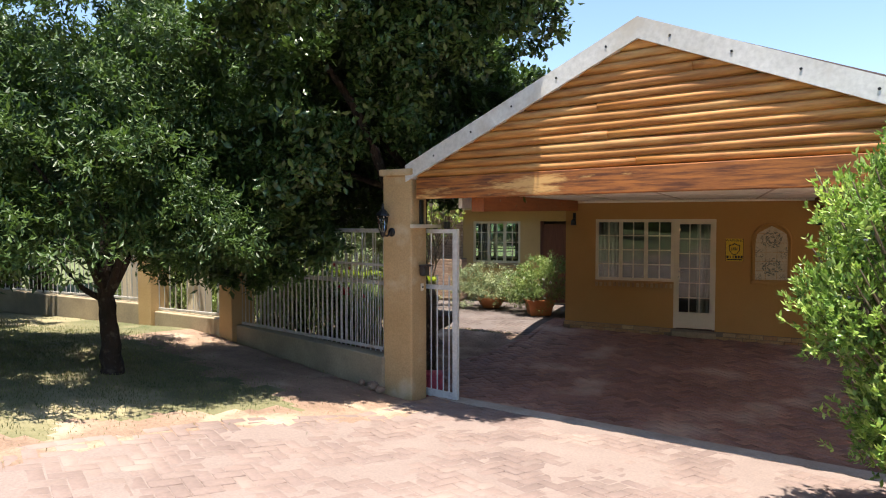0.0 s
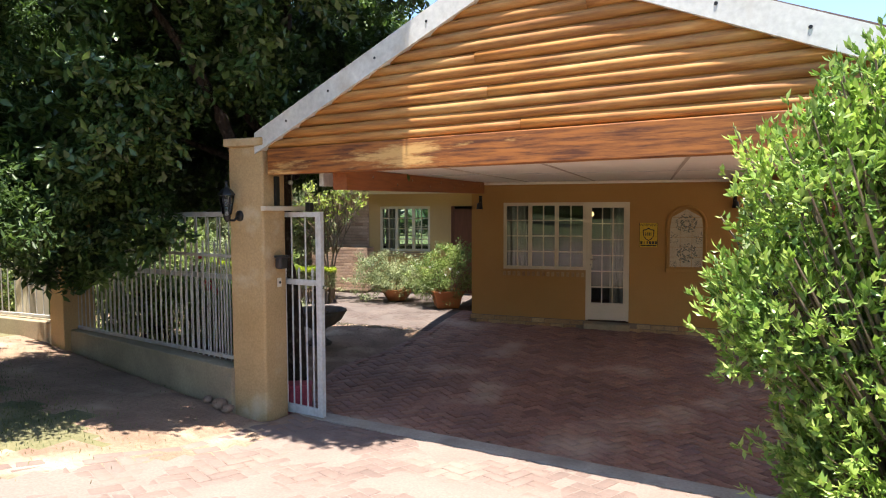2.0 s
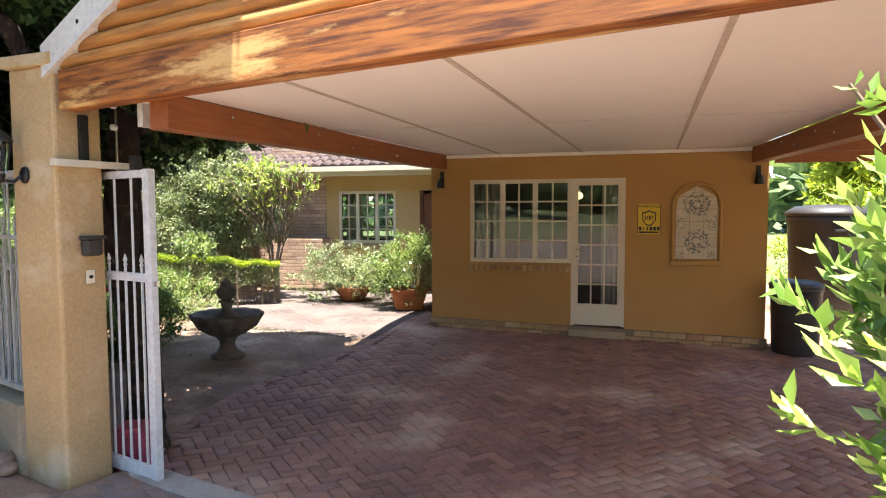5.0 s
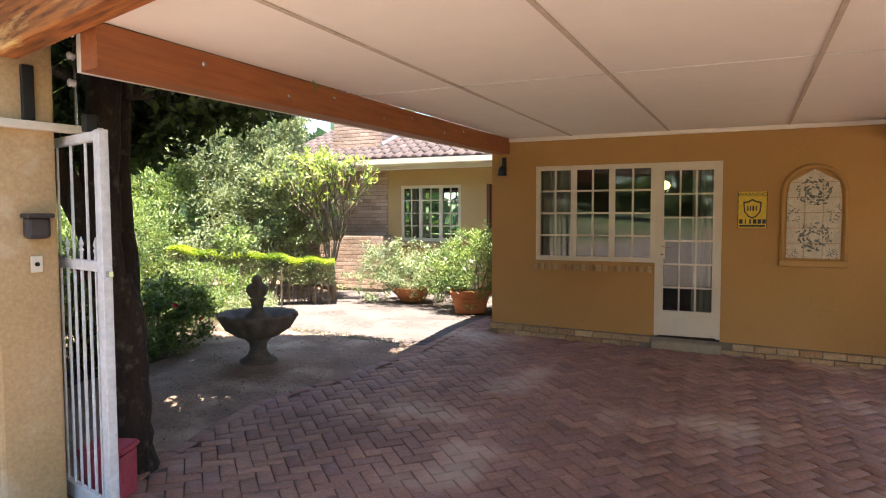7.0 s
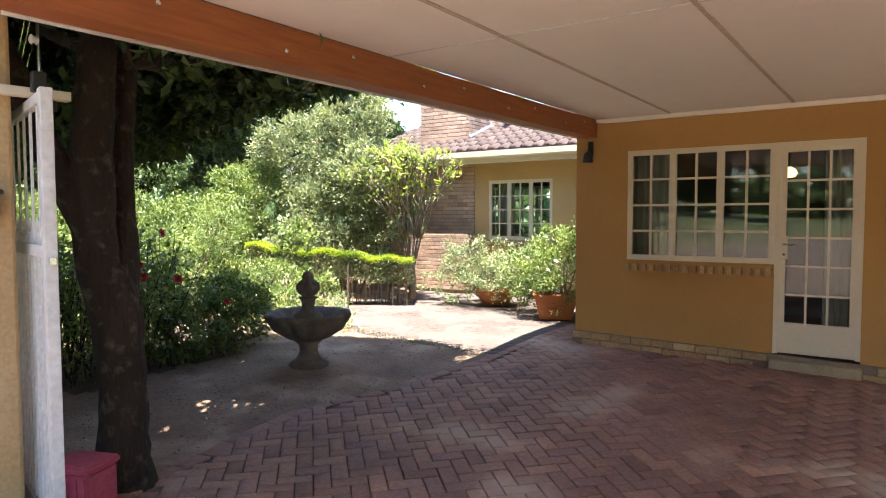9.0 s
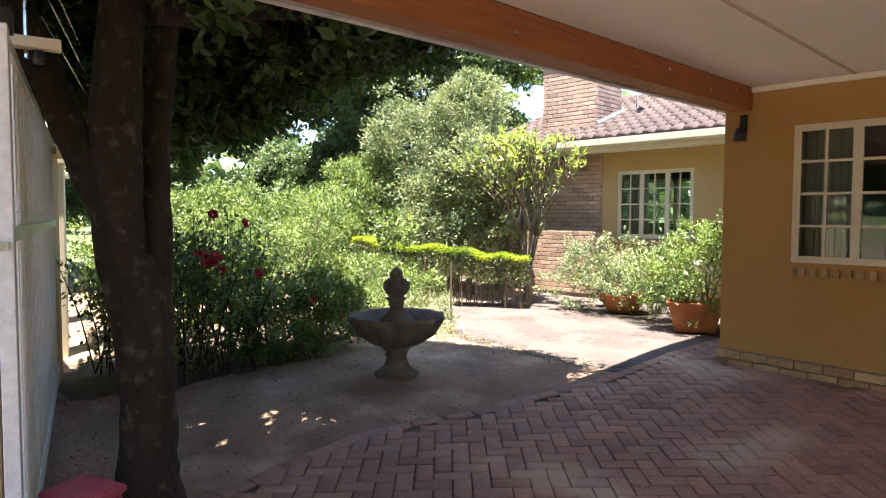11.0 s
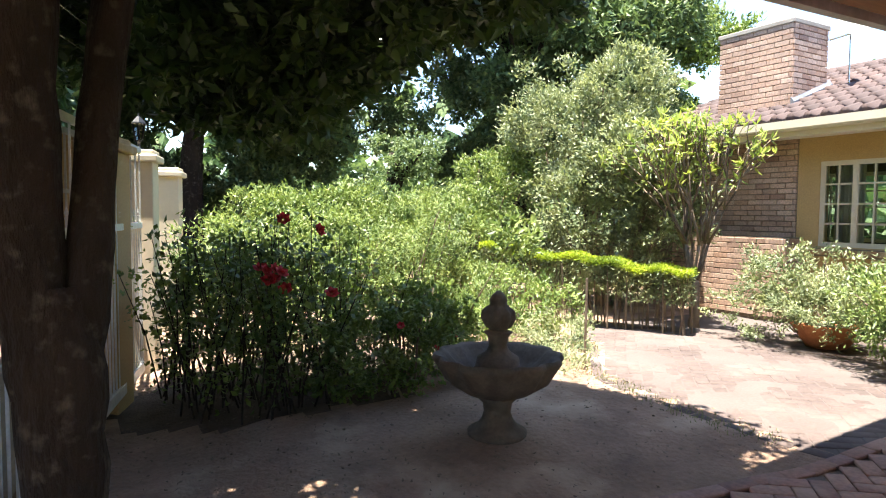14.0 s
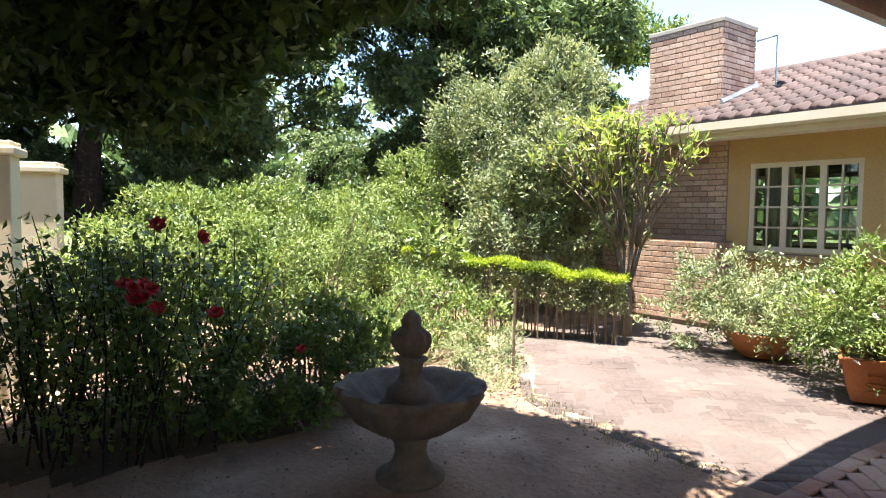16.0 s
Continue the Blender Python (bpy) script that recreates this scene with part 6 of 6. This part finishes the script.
bin_thing((2.15, 12.72, gz(2.15, 12.72)), 0.3, 0.95, "dark round plastic refuse bin beside the wall")
bin_thing((3.0, 14.6, gz(3.0, 14.6)), 0.55, 1.9, "tall dark plastic water tank behind the carport")
lean = thing("patio_cover", "white patio cover on brown timber posts past the carport", "patio cover")
part("roof_sheet", prism(((1.8, 7.0), (6.6, 7.0), (6.6, 12.8), (1.8, 12.8)), 2.42, [2.46, 2.5, 2.5, 2.46], 0.005), CANVAS, lean)
for x in (3.1, 6.4):
    for y in (7.2, 12.6):
        part("post", box(x - 0.05, y - 0.05, -0.3, x + 0.05, y + 0.05, 2.42, 0.006), SIDE_BEAM, lean)
for y in (7.2, 9.1, 10.9, 12.6):
    part("cross_beam", box(1.84, y - 0.04, 2.26, 6.6, y + 0.04, 2.418, 0.005), SIDE_BEAM, lean)
S("border_shrub", "bright shrub beside the patio", "shrub", (3.6, 16.5, gz(3.6, 16.5)), (((0, 0, 0.8), (1.0, 0.9, 0.9)), ((0.3, 0, 1.6), (0.8, 0.8, 0.7))), 0.08, LEAF_LIME, 420, 0.4, stems=6)

# far woods closing the horizon
pts = []
for i in range(240):
    a = i / 240 * 2 * math.pi
    R = 48 + 9 * random.random()
    for k in range(34):
        pts.append((-3 + R * math.cos(a) + random.gauss(0, 1.6), 8 + R * math.sin(a) + random.gauss(0, 1.6), abs(random.gauss(0, 3.4)) + 0.3))
V, F = leaf_mesh(np.array(pts), 2.2, 0.8, 0.0, None, 1.0)
tagged(mesh_np("far_woods", V, F, LEAF_FAR), "distant belt of dark green trees", "woods", kind="stuff")

# grass on the lawn and in the garden
def grass(name, n, box2, keep, size, label):
    x = rng.uniform(box2[0], box2[1], n)
    y = rng.uniform(box2[2], box2[3], n)
    m = keep(x, y)
    x, y = x[m], y[m]
    p = np.stack((x, y, ground(x, y) - 0.015), 1)
    V, F = leaf_mesh(p, size, 0.16, 0, np.tile((0, 0, 2.2), (len(p), 1)), 0.8)
    tagged(mesh_np(name, V, F, BLADE), label, "grass", kind="stuff")


grass("lawn_grass", 90000, (-12, -3.4, 1.5, 9), lambda x, y: (y < bound_y(x) - 0.05) & (x < drive_edge(y) - 0.02 + 0.3 * rng.normal(size=len(x))) & (rng.random(len(x)) < np.clip((drive_edge(y) + 0.1 - x) / 1.8, 0.05, 1) * np.clip((bound_y(x) - 0.9 - y) / 1.2, 0.04, 1)), 0.034, "short sparse green and straw lawn grass")
grass("path_edge_grass", 9000, (-6.4, -3.6, 11.2, 12.9), lambda x, y: np.abs(y - np.interp(x, (-6.4, -5.3, -4.8, -3.6), (12.9, 12.05, 11.92, 11.95)) + 0.05 * np.sin(x * 4.1)) < 0.2 * rng.random(len(x)) ** 2, 0.035, "tufts of grass along the path edge")

# loose stones at the pillar foot and debris
for i, (x, y, r) in enumerate(((-3.95, 6.95, 0.1), (-3.8, 6.88, 0.085), (-4.15, 7.02, 0.07))):
    bm = bmesh.new()
    bmesh.ops.create_icosphere(bm, subdivisions=2, radius=r)
    for v in bm.verts:
        v.co *= 0.8 + 0.3 * noise.noise(v.co * 9 + Vector((i, 0, 0)))
        v.co.z *= 0.7
    ob = link_bm("stone", bm, SOIL, smooth=True)
    ob.location = (x, y, gz(x, y) + r * 0.45)
    tagged(ob, "grey-brown loose stone at the pillar foot", "stone", "loose stones")
n = 1500
x, y = rng.uniform(-6.4, -3.55, n), rng.uniform(7.9, 12.2, n)
V, F = leaf_mesh(np.stack((x, y, ground(x, y) + 0.002), 1), 0.032, 0.5, 0, None, 1.0)
V[:, 2] = np.clip(V[:, 2], None, ground(V[:, 0], V[:, 1]) + 0.012)
tagged(mesh_np("fallen_leaves", V, F, TWIG), "scattered dry fallen leaves on the soil", "leaf litter", kind="stuff")

# ---- paving, last ----
def inside(poly, x, y):
    hit = False
    for (xa, ya), (xb, yb) in zip(poly, poly[1:] + poly[:1]):
        if (ya > y) != (yb > y) and x < (xb - xa) * (y - ya) / (yb - ya) + xa:
            hit = not hit
    return hit


BL, BW, GAP = 0.222, 0.111, 0.007


def herringbone(poly, turn):
    """Centres and turns of 2:1 bricks in herringbone over the polygon."""
    c, s = math.cos(turn), math.sin(turn)
    xs, ys = [p[0] for p in poly], [p[1] for p in poly]
    ext = max(max(xs) - min(xs), max(ys) - min(ys))
    ox, oy = (min(xs) + max(xs)) / 2, (min(ys) + max(ys)) / 2
    n = int(ext / BW) + 4
    for i in range(-n, n):
        for j in range(-n, n):
            for vert, key in ((0, (i - j) % 4 == 0), (1, (i - j) % 4 == 3)):
                if not key:
                    continue
                u, v = ((i + 1) * BW, (j + 0.5) * BW) if not vert else ((i + 0.5) * BW, (j + 1) * BW)
                x, y = ox + u * c - v * s, oy + u * s + v * c
                if inside(poly, x, y):
                    yield x, y, turn + vert * math.pi / 2


def joined_bricks(name, spots, material, parent, label, raise_z=0.012):
    V, F = [], []
    rb = random.Random(3)
    hl, hw, b = (BL - GAP) / 2, (BW - GAP) / 2, 0.005
    for x, y, a in spots:
        c, s = math.cos(a), math.sin(a)
        dz, tx, ty = rb.uniform(-0.003, 0.003), rb.uniform(-0.012, 0.012), rb.uniform(-0.02, 0.02)
        i0 = len(V)
        for z, k in ((-0.02, 0), (-b, 0), (0, b)):
            for sx, sy in ((-1, -1), (1, -1), (1, 1), (-1, 1)):
                u, v = sx * (hl - k), sy * (hw - k)
                X, Y = x + u * c - v * s, y + u * s + v * c
                V.append((X, Y, z + dz + tx * u + ty * v))
        for r in (0, 4):
            for k in range(4):
                F.append((i0 + r + k, i0 + r + (k + 1) % 4, i0 + r + 4 + (k + 1) % 4, i0 + r + 4 + k))
        F.append((i0 + 8, i0 + 9, i0 + 10, i0 + 11))
    V = np.array(V)
    V[:, 2] += ground(V[:, 0], V[:, 1]) + raise_z
    ob = mesh_np(name, V, np.array(F), material, parent, label)
    ob["kind"] = "stuff"
    return ob


def border(line):
    """Bricks end to end along a line in plan."""
    for (xa, ya), (xb, yb) in zip(line, line[1:]):
        d = math.hypot(xb - xa, yb - ya)
        k = max(1, round(d / BL))
        for i in range(k):
            f = (i + 0.5) / k
            yield xa + (xb - xa) * f, ya + (yb - ya) * f, math.atan2(yb - ya, xb - xa)


pave = thing("pavement_carport", "worn red-brown clay pavers laid in herringbone under the carport", "paving", kind="structure")
EDGE = [(-3.3, 7.5), (-3.55, 8.1), (-3.7, 8.8), (-3.73, 9.4), (-3.66, 9.8), (-3.46, 10.3), (-3.3, 11.1), (-3.17, 11.7), (-3.15, 12.05)]
CAR = [(-3.28, 7.45)] + [(x, gable_y(x) + 0.56) for x in (-3.2, 2.9)] + [(2.9, 13.2), (1.86, 13.2), (1.86, 12.82), (-2.75, 12.82), (-2.75, 14.0), (-3.1, 14.0)] + EDGE[::-1]
spots = list(herringbone(CAR, math.pi / 4))
spots += list(border([(x - 0.055, y) for x, y in EDGE + [(-3.12, 13.0), (-3.08, 14.0)]]))
near, rest = [], []
for sp in spots:
    (near if len(near) < 300 and -2.35 < sp[0] < -0.6 and 8.1 < sp[1] < 11.9 else rest).append(sp)
me_pv = brick_mesh("paver", BL - GAP, BW - GAP, 0.03, 0.005, PAVER)
for x, y, a in near:
    piece_at("brick", me_pv, pave, Matrix.Translation((x, y, float(ground(x, y)) - 0.018 + random.uniform(-0.003, 0.003))) @ Euler((0.045 * 0.9 + random.uniform(-0.015, 0.015), random.uniform(-0.012, 0.012) + 0.02, 0)).to_matrix().to_4x4() @ Matrix.Rotation(a, 4, "Z"))
joined_bricks("laid_bricks", rest, PAVER_J, pave, "")
drv = thing("pavement_drive", "sun-bleached pinkish clay pavers of the sloping drive", "paving", kind="structure")
DRV = [(float(drive_edge(y)) + 0.1, y) for y in (-3, 0, 3.05, 3.6, 4.25, 4.9, 5.3, 5.8, 6.3, 6.8)] + [(x, gable_y(x) + 0.28) for x in (-3.2, 2.2)] + [(2.6, -3)]
joined_bricks("laid_bricks", list(herringbone(DRV, math.pi / 4 + 0.25)) + list(border([(x - 0.1, y) for x, y in DRV[2:10]])), PAVER_SUN, drv, "", -0.0105)
pth = thing("pavement_path", "sun-bleached pinkish garden path, its colour dimmed against the bright sun", "paving", kind="structure")
PTH = [(-3.22, 12.12), (-4.2, 12.02), (-4.8, 12.0), (-5.3, 12.15), (-6.1, 12.85), (-7.2, 13.5), (-6.9, 14.45), (-6.1, 14.9), (-5.6, 15.5), (-5.6, 16.6), (-2.78, 16.6), (-2.78, 14.0), (-3.1, 14.0)]
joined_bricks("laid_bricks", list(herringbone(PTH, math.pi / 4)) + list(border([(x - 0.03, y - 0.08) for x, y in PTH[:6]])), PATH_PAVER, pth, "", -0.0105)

# chimney bricks in stretcher bond, cut to the corners
cut = {}


def chimney_brick(length):
    key = round(length, 2)
    if key not in cut:
        cut[key] = brick_mesh("chimney_brick", key, 0.066, 0.028)
    return cut[key]


def brick_face(parent, lo, hi, z0, z1, at, side):
    """Stretcher bond over one upright face; side faces look along +x."""
    for r in range(int((z1 - z0) / 0.0765)):
        z = z0 + 0.036 + r * 0.0765
        a = lo - 0.1125 * (r % 2)
        while a < hi - 0.02:
            p, q = max(a, lo) + 0.004, min(a + 0.225, hi) - 0.004
            if q - p > 0.03:
                me = chimney_brick(q - p)
                if side:
                    piece_at("brick", me, parent, pose(at - 0.016, (p + q) / 2, z, 90, random.uniform(-0.6, 0.6), 90))
                else:
                    piece_at("brick", me, parent, pose((p + q) / 2, at + 0.016, z, 90, random.uniform(-0.6, 0.6), 0))
            a += 0.225


brick_face(chim, CX0, CX1, 2.72, CZ1, CY0, False)
brick_face(chim, CY0, CY1, 2.72, CZ1, CX1, True)
brick_face(bw, -8.4, -6.325, 0.0, 2.45, HY - 0.012, False)
brick_face(lb, BX0, BX1, 0.0, BZ1, BY0, False)
brick_face(lb, BY0, HY - 0.05, 0.0, BZ1, BX1, True)
